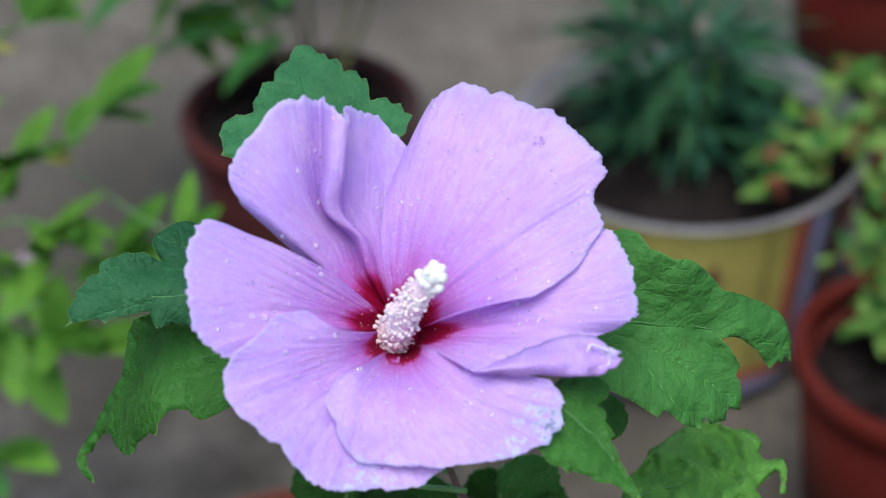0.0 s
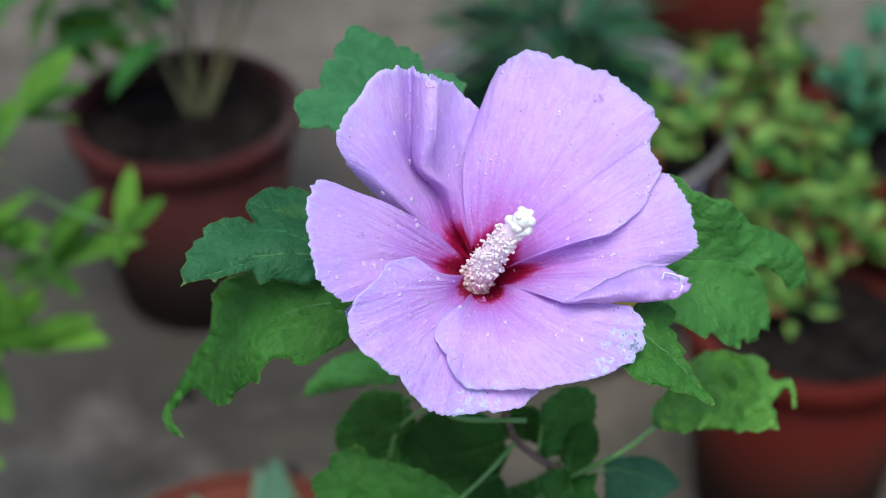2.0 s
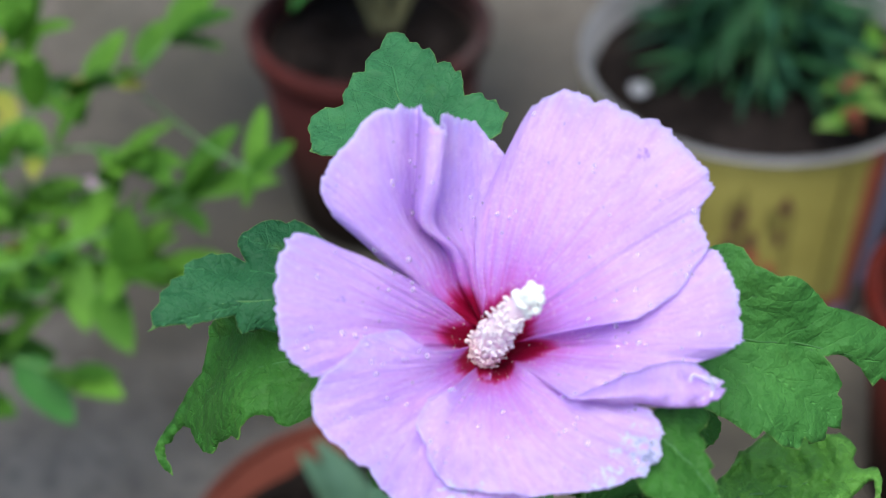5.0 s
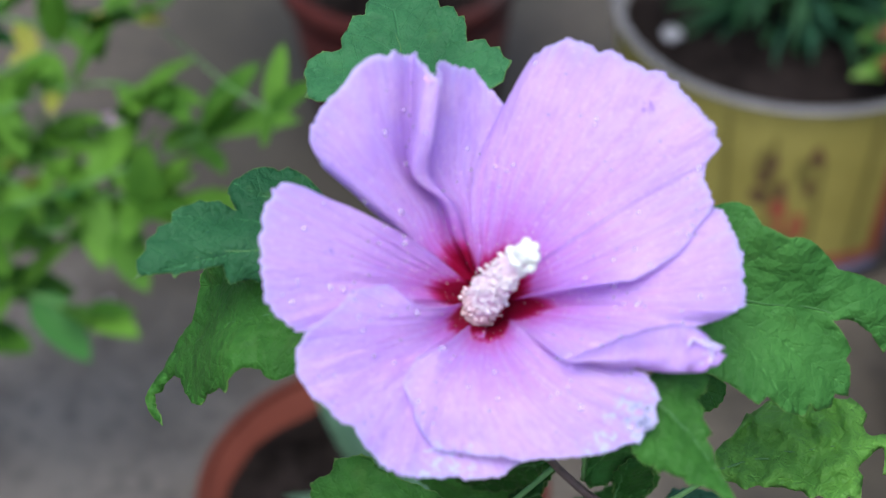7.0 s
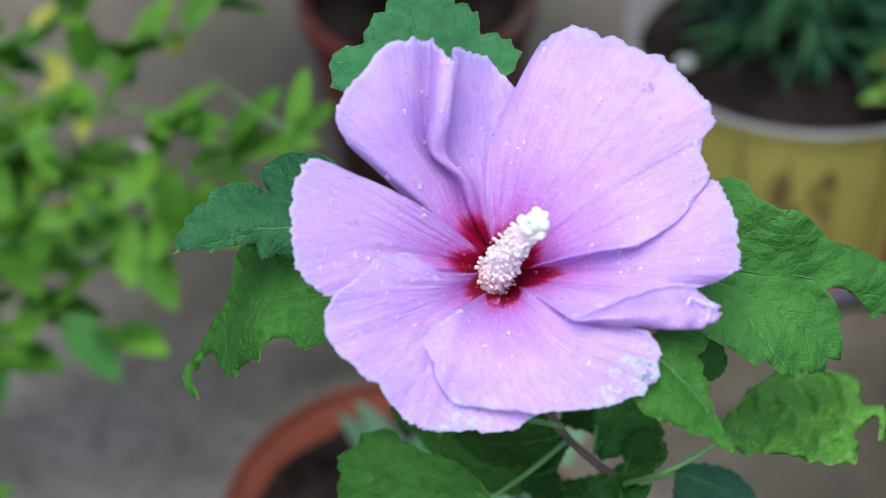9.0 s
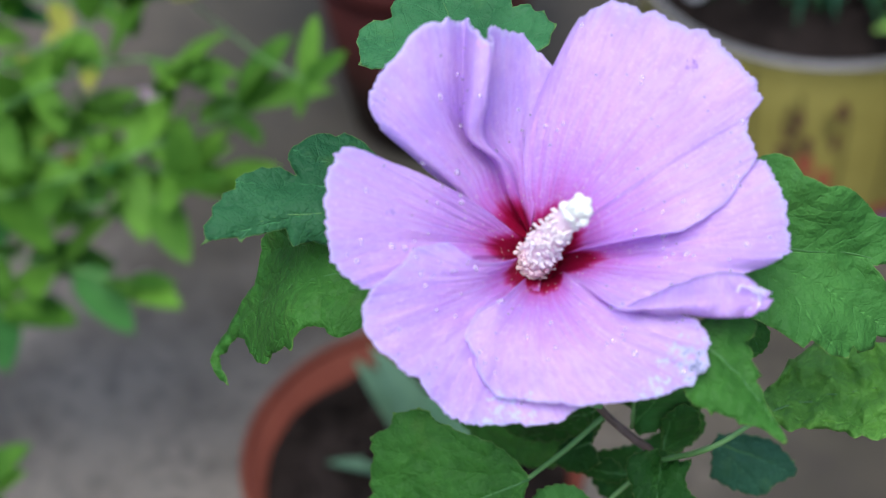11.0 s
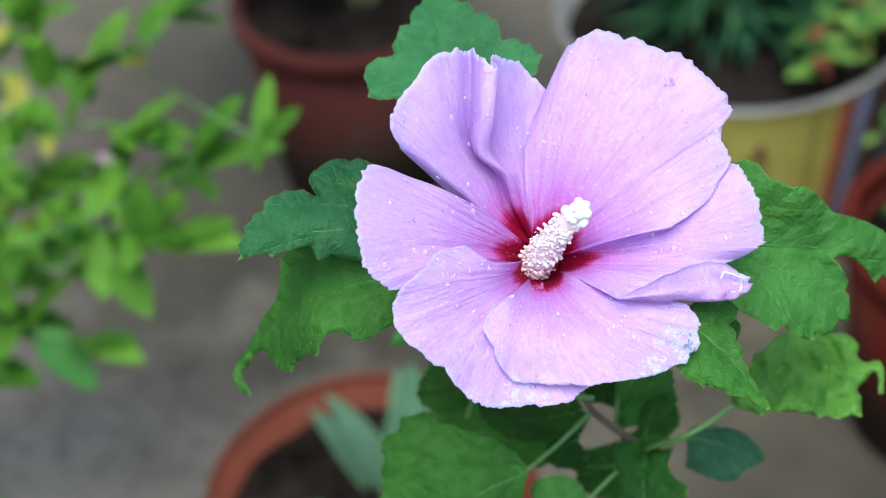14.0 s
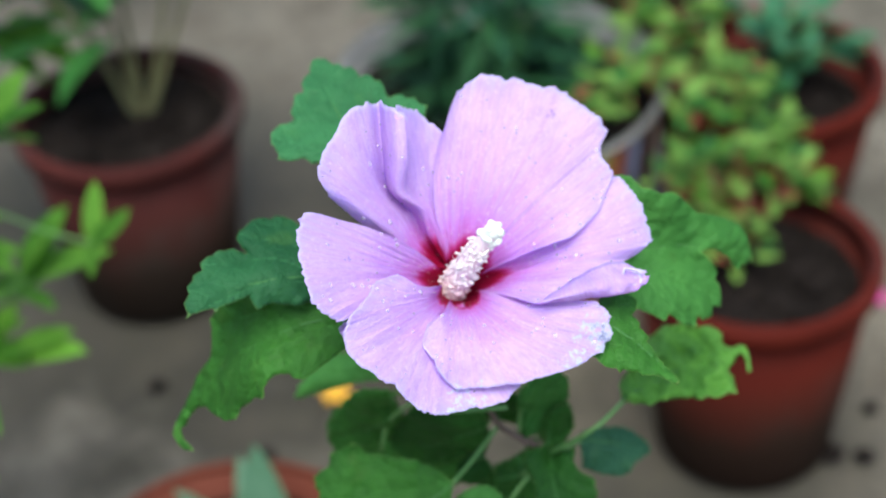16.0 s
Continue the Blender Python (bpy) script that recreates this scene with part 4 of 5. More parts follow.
petal((100, 140, 4.0), FOLDED, 1.3, 0.4, pleat=0.14)
petal((20, 100, 4.0), BROAD, 2.1, pleat=0.34)
petal((-20, 30, 4.2), RIGHT, 3.7, 0.7, rolled_lip(LIP_LOW, LIP_HIGH, 5.0))
petal((-185, -80, 3.6), steep(LOW_LEFT, (-185, -80, 3.6), 0.66, 0.42), 5.2)
petal((-15, -120, 4.4), steep(LOW_FRONT, (-15, -120, 4.4), 0.60, 0.10), 6.4, 0.8)
petal((140, 195, 4.0), LEFT, 8.8, 0.8, pleat=0.30)
petal((175, 200, 4.0), SLIVER, 9.5, 0.3, across=24, along=30)


# ---- torn curls where two petals roll up
def torn_curl(centre, wide, high, back, material, label, start, sweep):
    """A narrow ragged ribbon that runs round the mouth of a rolled petal."""
    rows = []
    for j in range(4):
        s = j / 3
        row = []
        for i in range(31):
            a = radians(start + sweep * i / 30)
            ragged = 1 + 0.28 * noise.noise((i * 0.33, 2.0, centre[0])) + 0.12 * noise.noise((i * 0.9, 5.0, centre[1]))
            shrink = 1 - 0.22 * s
            row.append(here(centre[0] + wide * ragged * shrink * math.cos(a), centre[1] + high * ragged * shrink * math.sin(a), centre[2] - back * s + 0.5 * noise.noise((i * 0.4, s, 7.0))))
        rows.append(row)
    part("torn_curl", sheet(rows), material, FLOWER, label, thickness=0.00025)


torn_curl((47.4, 1.7, 16.4), 3.3, 2.3, 1.2, PALE_EDGE, "white torn rim of a rolled petal", 40, 300)
torn_curl((-13.4, 47.3, 21.4), 1.0, 0.9, 0.8, ROSE_EDGE, "rose-coloured torn petal rim", 150, 200)


# ---- throat
def throat():
    rows = []
    for j in range(6):
        r, w = 1.0 + 1.7 * j, -6.5 + 0.12 * j * j
        rows.append([here(r * math.cos(a), r * math.sin(a), w) for a in (2 * math.pi * k / 32 for k in range(33))])
    part("throat", sheet(rows, None, 0.0, 0.1), PETAL, FLOWER, "dark crimson throat")


throat()


# ---- column of stamens and its stigma
def column():
    tip = np.array((10.3, 15.4, 18.2))
    foot = np.array((-2.6, -2.7, -5.0))
    bend = np.array((2.7, 6.0, 8.2))
    path = smooth_curve([foot, bend, tip], 40)
    part("staminal_column", tube([here(*p) for p in path], [0.0037 - 0.000035 * i for i in range(41)], 16), COLUMN, FLOWER, "pale pink column")
    rng = random.Random(3)
    axis = Vector(tip - foot).normalized()
    side = axis.cross(Vector((1, 0.2, 0.1))).normalized()
    other = axis.cross(side)
    groups = [bmesh.new(), bmesh.new()]
    threads = bmesh.new()
    for k in range(900):
        s = rng.uniform(0.03, 0.84) if k % 4 else rng.uniform(0.03, 0.45)
        p = path[int(s * 40)]
        a = rng.uniform(0, 6.283)
        out = math.cos(a) * side + math.sin(a) * other
        reach = rng.uniform(3.0, 4.0) * (1.06 - 0.30 * s) + (rng.uniform(0.4, 1.3) if rng.random() < 0.12 else 0)
        end = here(*(Vector(p) + out * reach + axis * rng.uniform(-0.4, 0.9)))
        size = rng.uniform(0.00026, 0.00062)
        lump = Matrix.Translation(end) @ Matrix.Rotation(rng.uniform(0, 6.3), 4, "X") @ Matrix.Rotation(rng.uniform(0, 6.3), 4, "Z") @ Matrix.Diagonal((1, rng.uniform(0.65, 1), rng.uniform(0.55, 0.9), 1))
        bmesh.ops.create_icosphere(groups[0 if s + rng.uniform(-0.1, 0.1) < 0.30 else 1], subdivisions=2, radius=size, matrix=lump)
        if k % 3 == 0:
            tube([here(*p), end], 0.00018, 5, threads, False)
    for bm, material, label in zip(groups, (ROSY_POLLEN, POLLEN), ("rosy beige anthers round the column's foot", "creamy white pollen-covered anthers")):
        for v in bm.verts:
            v.co += 0.00022 * noise.noise_vector(v.co * 1300)
        for face in bm.faces:
            face.smooth = True
        tagged(part("pollen", bm, material, FLOWER, label), kind="stuff")
    tagged(part("filament_fringe", threads, COLUMN, FLOWER), kind="stuff")
    lobes = bmesh.new()
    for k in range(46):
        s = rng.uniform(-5.2, 2.2)
        wide = 2.9 if s > -2.5 else 2.3
        out = Vector((rng.uniform(-1, 1), rng.uniform(-1, 1), rng.uniform(-1, 1))).normalized()
        q = Vector(tip) + axis * s + (out - axis * out.dot(axis)) * rng.uniform(0.7, 1.0) * wide * (0.8 if s > 1 else 1)
        bmesh.ops.create_icosphere(lobes, subdivisions=2, radius=rng.uniform(0.0007, 0.00135), matrix=Matrix.Translation(here(*q)))
    bmesh.ops.create_icosphere(lobes, subdivisions=3, radius=0.0024, matrix=Matrix.Translation(here(*tip)))
    for v in lobes.verts:
        v.co += 0.00025 * noise.noise_vector(v.co * 900)
    for face in lobes.faces:
        face.smooth = True
    part("stigma", lobes, STIGMA, FLOWER, "greenish white knobbly stigma")


column()


# ---- shrub leaves
def inside(ring, p):
    """Whether p lies inside a closed ring of plan points."""
    x, y = ring[:, 0], ring[:, 1]
    x2, y2 = np.roll(x, -1), np.roll(y, -1)
    cross = (y > p[1]) != (y2 > p[1])
    at = x + (p[1] - y) / np.where(y2 == y, 1e-9, y2 - y) * (x2 - x)
    return bool(np.count_nonzero(cross & (p[0] < at)) % 2)


def off_line(points, a, b):
    """Distance of points from the line a to b, and how far along it they lie."""
    way = b - a
    t = np.clip(((points - a) @ way) / (way @ way), 0, 1)
    return np.linalg.norm(points - (a + t[:, None] * way), axis=1), t * np.linalg.norm(way)


def leaf_blade(base, ring, tips, material, seed, teeth=0.0, lift=1.5, crumple=1.2, wrinkle=0.5, label="", step=1.15, bow=0.05):
    """A lobed leaf: a toothed rim filled with a puckered sheet, sunk along its veins (millimetres in the flower's frame)."""
    base, ring, tips = np.array(base, float), np.array(ring, float), [np.array(t, float) for t in tips]
    rim, rng = [], random.Random(int(seed * 10))
    for a, b in zip(ring, np.roll(ring, -1, axis=0)):
        long = np.linalg.norm((b - a)[:2])
        n = max(1, round(long / 0.75))
        out = np.array(((b - a)[1], (a - b)[0], 0)) / (long + 1e-6)
        for k in range(n):
            p = a + (b - a) * k / n
            if teeth:
                p = p + out * teeth * winding(ring) * (1 - ((k + 0.5 * rng.random()) * 0.75 / 3.2) % 1.0) * rng.uniform(0.7, 1.0)
            rim.append(p + 0.12 * np.array((rng.uniform(-1, 1), rng.uniform(-1, 1), 0)))
    rim = np.array(rim)
    low, high = rim.min(axis=0), rim.max(axis=0)
    inner, row, y = [], 0, low[1]
    while y < high[1]:
        x = low[0] + (row % 2) * step * 0.5
        while x < high[0]:
            p = np.array((x + rng.uniform(-0.2, 0.2), y + rng.uniform(-0.2, 0.2)))
            if inside(rim, p) and np.min(np.linalg.norm(rim[:, :2] - p, axis=1)) > 0.55:
                inner.append(p)
            x += step
        y, row = y + step * 0.866, row + 1
    plan = np.vstack([rim[:, :2], np.array(inner).reshape(-1, 2)])
    anchor = np.vstack([ring, base])
    away = np.linalg.norm(plan[:, None, :] - anchor[None, :, :2], axis=2)
    weight = 1 / (away ** 2.4 + 0.05)
    depth = (weight * anchor[:, 2]).sum(axis=1) / weight.sum(axis=1)
    depth[:len(rim)] = 0.35 * depth[:len(rim)] + 0.65 * rim[:, 2]
    edge = np.min(np.linalg.norm(plan[:, None, :] - rim[None, ::2, :2], axis=2), axis=1)
    vein, run = np.full(len(plan), 99.0), np.zeros(len(plan))
    for tip in tips:
        knee = 0.5 * (base + tip)[:2] + bow * np.array((-(tip - base)[1], (tip - base)[0]))
        first, a = off_line(plan, base[:2], knee)
        second, b = off_line(plan, knee, tip[:2])
        d, along = np.minimum(first, second), np.where(first < second, a, np.linalg.norm(knee - base[:2]) + b)
        vein, run = np.where(d < vein, d, vein), np.where(d < vein, along, run)
    saw = np.abs(((run - vein) * 0.19) % 1.0 - 0.5)
    depth += lift * np.minimum(1, edge / 7) - 0.55 * np.exp(-(vein / 1.0) ** 2) + 0.16 * np.minimum(1, vein / 2) * np.minimum(1, edge / 2) * saw
    verts = []
    for (x, y), z in zip(plan, depth):
        z += crumple * noise.noise((x * 0.07 + seed, y * 0.07, seed)) + wrinkle * noise.noise((x * 0.21 + seed, y * 0.21, seed + 7)) + 0.3 * wrinkle * noise.noise((x * 0.5, y * 0.5, seed + 3))
        verts.append(here(x, y, z))
    flat, _, faces, source, _, _ = delaunay_2d_cdt([Vector(p) for p in plan], [], [list(range(len(rim)))], 1, 1e-5)
    bm = bmesh.new()
    layers = [bm.verts.layers.float.new(name) for name in ("vein", "run", "rim")]
    made = []
    for links, p in zip(source, flat):
        k = links[0] if links else int(np.argmin(np.linalg.norm(plan - np.array(p), axis=1)))
        v = bm.verts.new(verts[k])
        for layer, value in zip(layers, (vein[k], run[k], edge[k] if k >= len(rim) else 0.0)):
            v[layer] = float(value)
        made.append(v)
    for face in faces:
        if len(set(face)) > 2:
            bm.faces.new([made[k] for k in face]).smooth = True
    loose = [v for v in bm.verts if not v.link_faces]
    bmesh.ops.delete(bm, geom=loose, context="VERTS")
    leaf = part("leaf", bm, material, SHRUB, label, thickness=0.0003)
    index = int(np.argmax([np.linalg.norm(t - base) for t in tips]))
    points = [base[:2] + (tips[index] - base)[:2] * t + 4 * bow * t * (1 - t) * np.array((-(tips[index] - base)[1], (tips[index] - base)[0])) for t in (i / 12 for i in range(12))]
    rib = []
    for p in points:
        if inside(rim, p) or not rib:
            near = np.argsort(np.linalg.norm(plan - p, axis=1))[:3]
            rib.append(sum((Vector(verts[k]) for k in near), Vector()) / 3)
    if len(rib) > 3:
        part("midrib", tube(rib, [0.00036 - 0.000026 * i for i in range(len(rib))], 6), MIDRIB, leaf)
    return leaf


def winding(ring):
    """1 for a ring that goes against the clock, -1 for one that goes with it."""
    x, y = ring[:, 0], ring[:, 1]
    return 1 if np.sum(x * np.roll(y, -1) - np.roll(x, -1) * y) > 0 else -1


def shrub_leaf(base, edges, material=SHRUB_LEAF, teeth=0.9, lift=1.5, seed=0.0, crumple=2.0, wrinkle=0.8, label=""):
    """A small leaf whose rim runs from its base round through the given ends."""
    ends = [np.array(e, float) for e in edges]
    far = sorted(ends, key=lambda e: -np.linalg.norm(e - np.array(base)))
    tips = [far[0]]
    for e in far[1:]:
        if len(tips) < 3 and all(np.linalg.norm(e - t) > 9 for t in tips):
            tips.append(e)
    return leaf_blade(base, [base, *smooth_curve(ends, 2 * len(ends))], tips, material, seed, teeth, lift, crumple, wrinkle, label)


LEFT_LEAF = [(-33, 6, -16), (-40, 14.5, -15), (-45.8, 18.3, -15), (-47.4, 19.8, -15), (-50.0, 21.0, -14), (-52.3, 21.4, -14), (-53.7, 20.4, -12), (-55.0, 20.9, -12), (-57.0, 20.9, -11), (-58.9, 20.3, -9),
    (-60.6, 18.4, -7), (-62.2, 17.2, -6), (-62.5, 15.5, -5), (-62.0, 14.5, -4), (-59.5, 11.0, -4), (-62.3, 12.2, -3), (-63.4, 12.7, -3), (-65.3, 12.2, -1),
    (-67.0, 12.5, -1), (-68.5, 11.3, 1), (-70.1, 10.8, 2), (-71.7, 9.2, 4), (-71.0, 7.2, 5), (-73.2, 6.0, 7), (-73.3, 4.7, 7), (-74.8, 2.8, 9),
    (-74.0, 1.1, 10), (-75.3, -1.5, 12), (-74.0, -3.9, 13), (-74.5, -5.3, 14), (-72.5, -4.2, 12), (-69.9, -3.5, 11), (-67.9, -3.3, 9), (-66.7, -4.1, 9),
    (-66.1, -3.0, 8), (-62.3, -1.8, 6), (-58.5, -0.6, 3), (-57.3, -2.9, 4), (-56.1, -4.5, 4), (-54.8, -3.5, 3), (-52.3, -2.8, 1), (-46, -4, 0), (-36, -2, -8)]
LOW_LEFT_LEAF = [(-27, -13.0, -8), (-30, -2.0, -9), (-44, 1.5, -7), (-56.6, 0.4, -4), (-70.9, -4.7, -21), (-75.5, -9.1, -27), (-74.8, -10.9, -26), (-74.7, -17.0, -26), (-75.5, -20.6, -27),
    (-81.2, -26.6, -34), (-83.0, -30.7, -36), (-86.8, -36.9, -40), (-89.3, -41.2, -40), (-90.7, -44.8, -40), (-89.8, -47.0, -40), (-88.5, -48.9, -40), (-86.9, -50.2, -40),
    (-83.4, -50.0, -36), (-85.6, -48.2, -39), (-87.4, -47.0, -40), (-88.2, -43.6, -40), (-86.2, -42.2, -40), (-84.7, -39.5, -38), (-81.7, -36.5, -34), (-77.7, -35.5, -29),
    (-76.7, -36.9, -28), (-73.6, -37.9, -24), (-71.2, -39.0, -22), (-67.1, -38.0, -17), (-64.9, -34.3, -14), (-61.3, -32.1, -10), (-59.9, -30.4, -8), (-57.0, -30.6, -5),
    (-56.4, -27.1, -4), (-55.0, -25.2, -4), (-53.0, -23.6, -4), (-49.1, -23.4, -4), (-48.1, -24.6, -4), (-46.3, -25.1, -4), (-44.6, -25.1, -4), (-40, -22, -5), (-34, -18, -7)]
RIGHT_LEAF = [(39.7, 2.7, -20), (36.3, 18.1, -20), (43.2, 27.6, -20), (45.3, 28.7, -20), (47.3, 29.3, -20), (50.9, 28.7, -20), (54.1, 25.2, -20), (56.4, 24.8, -20),
    (60.2, 23.1, -23), (62.4, 23.6, -25), (64.6, 23.1, -27), (68.0, 20.4, -31), (71.5, 16.9, -34), (75.4, 16.3, -38), (80.1, 14.9, -42), (85.3, 12.7, -47),
    (87.7, 9.9, -49), (89.2, 5.3, -51), (89.8, -0.0, -51), (88.5, 1.4, -50), (87.7, -0.5, -49), (86.5, 0.5, -48), (84.7, -1.8, -46), (81.2, 2.7, -43),
    (77.8, 5.0, -40), (75.4, 5.7, -38), (72.4, 5.1, -35), (75.1, 2.5, -37), (77.6, -1.5, -40), (76.6, -3.6, -39), (77.9, -5.0, -40), (78.4, -8.2, -40),
    (78.5, -12.2, -40), (75.5, -11.6, -38), (75.2, -14.7, -37), (71.9, -15.6, -34), (70.5, -13.8, -33), (69.8, -17.1, -32), (65.5, -15.8, -28), (61.1, -12.3, -24),
    (59.5, -14.2, -22), (55.4, -11.8, -20), (52.1, -10.4, -20), (45.5, -8.2, -20)]
FRONT_LEAF = [(35.3, -9.0, 10), (41.0, -2.8, 4), (47.1, -3.9, 3), (49.6, -6.0, 3), (49.4, -8.1, 5), (47.7, -9.6, 6), (49.9, -11.4, 7), (49.8, -12.9, 8),
    (52.3, -15.6, 9), (51.4, -16.6, 10), (53.0, -18.5, 10), (53.9, -20.4, 11), (55.1, -21.8, 12), (56.3, -23.7, 12), (58.2, -25.4, 13), (59.8, -27.7, 14),
    (59.0, -28.3, 14), (57.7, -27.7, 14), (55.2, -26.2, 14), (52.3, -25.1, 15), (49.4, -25.1, 16), (48.1, -24.2, 15), (46.7, -24.0, 16), (44.2, -23.3, 16),
    (43.4, -24.2, 17), (42.2, -22.8, 17), (39.4, -22.2, 17), (34.9, -18.0, 16)]
CRUMPLED_LEAF = [(50.0, -44.6, -75), (49.5, -40.4, -81), (51.5, -37.6, -84), (53.7, -35.2, -87), (55.5, -31.1, -92), (61.1, -27.0, -96), (66.4, -22.9, -100), (72.4, -21.9, -100),
    (76.9, -23.2, -98), (80.5, -22.8, -98), (83.9, -24.0, -95), (85.6, -26.0, -93), (84.8, -28.2, -90), (86.0, -29.4, -88), (88.0, -29.7, -88), (91.5, -29.0, -88),
    (92.7, -31.2, -85), (92.7, -34.2, -81), (92.9, -37.1, -78), (91.3, -37.4, -77), (91.3, -33.9, -82), (90.7, -31.8, -85), (88.2, -33.4, -83), (85.0, -37.1, -79),
    (86.6, -38.5, -77), (86.8, -43.2, -71), (84.0, -42.8, -72), (80.8, -43.6, -71), (76.8, -43.6, -72), (73.9, -44.3, -72), (70.2, -43.8, -73), (66.8, -44.4, -73),
    (62.8, -44.3, -74), (59.1, -45.5, -73), (54.1, -45.8, -73)]
TOP_LEAF = [(-33.4, 35.6, -15), (-36.8, 36.6, -16), (-41.3, 36.0, -16), (-43.9, 37.7, -17), (-47.5, 36.9, -16), (-51.3, 37.5, -17), (-51.3, 39.3, -18), (-53.7, 42.6, -21),
    (-54.2, 45.4, -24), (-51.6, 48.2, -26), (-49.5, 48.2, -26), (-47.3, 49.2, -27), (-48.7, 51.5, -29), (-47.9, 54.4, -32), (-47.9, 57.1, -34), (-45.0, 57.8, -35),
    (-45.9, 60.2, -37), (-45.3, 62.5, -40), (-43.7, 63.7, -41), (-43.8, 65.9, -43), (-43.1, 67.9, -44), (-41.0, 68.5, -45), (-38.9, 68.1, -45), (-36.8, 66.3, -43),
    (-34.9, 66.4, -43), (-33.1, 64.9, -42), (-31.4, 65.4, -43), (-29.6, 64.0, -41), (-28.3, 61.8, -39), (-26.8, 62.6, -40), (-25.2, 62.4, -40), (-23.6, 60.5, -38),
    (-22.3, 60.8, -39), (-20.9, 58.2, -36), (-19.6, 54.8, -33), (-17.9, 55.6, -34), (-15.7, 56.1, -35), (-13.7, 54.4, -33), (-11.8, 54.8, -34), (-10.3, 52.7, -32),
    (-7.9, 52.1, -31), (-8.6, 49.8, -29), (-8.4, 47.1, -27), (-13.9, 43.2, -23), (-23.6, 36.9, -17)]
BIG_LOW_LEAF = [(-6.0, -66.6, -58), (-9.7, -63.3, -58), (-13.4, -61.2, -58), (-17.1, -59.1, -58), (-21.2, -58.0, -58), (-25.0, -57.8, -58), (-28.7, -56.9, -58), (-33.1, -56.4, -58),
    (-34.7, -53.8, -57), (-36.9, -52.6, -55), (-41.0, -55.1, -58), (-44.1, -55.6, -58), (-44.8, -59.9, -58), (-47.4, -61.4, -58), (-49.6, -63.1, -58), (-49.2, -66.0, -58),
    (-47.9, -67.9, -58), (-48.8, -72.0, -58), (-48.5, -76.5, -58), (-47.3, -78.8, -58), (-50.3, -82.2, -58), (-51.3, -87.6, -58), (-48.1, -94.3, -58), (-41.4, -96.4, -58),
    (-32.7, -97.4, -58), (-25.8, -94.1, -58), (-17.4, -92.5, -58), (-10.9, -84.2, -58), (-7.1, -75.2, -58)]

leaf_blade((-33, 2, -12), LEFT_LEAF, [(-74.5, -4.5, 13), (-61.5, 16.5, -6), (-72, 8.5, 5)], BLUE_LEAF, 1.0, crumple=1.0, bow=-0.11)
leaf_blade((-28, -8, -8), LOW_LEFT_LEAF, [(-84, -38, -38), (-67.5, -37, -17), (-75, -12, -26)], DARK_SHADED_LEAF, 2.0, crumple=1.6, wrinkle=0.7, bow=-0.13)
leaf_blade((-25, 38, -20), TOP_LEAF, [(-42.5, 67, -44), (-53, 44, -23), (-23, 60, -38), (-8.5, 51, -31)], BLUE_LEAF, 3.0, crumple=1.6)
leaf_blade((42, 6, -22), RIGHT_LEAF, [(88, 4, -50), (78, -10, -40), (62, 23, -25), (68, -16, -31)], LIT_LEAF, 4.0, crumple=1.8, wrinkle=0.8)
leaf_blade((37, -9, 9), FRONT_LEAF, [(59.5, -28, 14), (49, -6, 3), (43.5, -24, 17)], DARK_SHADED_LEAF, 5.0, crumple=0.9)
leaf_blade((50, -44.4, -75), CRUMPLED_LEAF, [(86, -43, -72), (92, -31, -86), (83, -24, -96), (62, -27, -96)], CURLED_LEAF, 6.0, crumple=7.0, wrinkle=6.5, lift=2.5)
leaf_blade((-6.1, -67.0, -58), BIG_LOW_LEAF, [(-49.5, -64.8, -58), (-49.5, -87.6, -58), (-37.1, -53.6, -56), (-32.1, -96.3, -58)], DARK_SHADED_LEAF, 8.0, teeth=0.5, crumple=2.0, wrinkle=0.8)
shrub_leaf((-31.9, -36.9, -122), [(-35.6, -29.8, -124), (-41.1, -30.7, -124), (-48.7, -31.6, -124), (-57.3, -37, -123), (-63.3, -46.1, -123), (-53.7, -43.4, -123), (-39.1, -40.9, -122), (-32.8, -40.6, -122)], seed=7.0, material=LIT_LEAF)
shrub_leaf((41, -15, -60), [(44, -14, -60), (48, -16, -60), (50, -20, -60), (48.5, -24, -60), (45, -25.5, -60), (42, -22, -60)], seed=27.0, material=DARK_SHADED_LEAF)
stalk("petiole", [(41, -15, -60), (30, -25, -55), (9.4, -31.5, -48)], (0.0006, 0.0008), GREEN_STALK)
shrub_leaf((2.0, -95.4, -72), [(-3.2, -84.6, -70), (-5.5, -74.8, -68), (-1.0, -70.9, -68), (4.6, -70.0, -68), (9.1, -73.5, -70), (10.9, -79.8, -72), (8.6, -91.0, -72)], seed=9.0, material=LIT_LEAF)
shrub_leaf((37.4, -63.1, -110), [(38.4, -60.1, -110), (46.5, -58.9, -111), (53.5, -59.9, -112), (59.4, -64.3, -113), (60.8, -68.2, -113), (55.1, -71.9, -112), (53.0, -75.2, -112), (46.0, -75.1, -111), (38.1, -72.1, -110)], seed=10.0, material=TEAL_SHRUB)
shrub_leaf((25.8, -62.0, -80), [(24.8, -58.8, -78), (19.0, -60.3, -76), (17.9, -64.5, -74), (20.9, -70.8, -72), (20.9, -79.8, -70), (25.9, -90.6, -68), (37.0, -87.3, -68), (39.8, -70.9, -69), (35.7, -67.4, -71), (32.7, -64.1, -74), (34.1, -60.1, -78)], seed=11.0, material=DARK_SHADED_LEAF)
shrub_leaf((15.9, -72.0, -96), [(10.2, -69.6, -98), (3.4, -70.3, -100), (0.4, -73.3, -101), (5.2, -75.6, -100), (12.8, -75.0, -97)], seed=12.0, material=DARK_SHADED_LEAF)
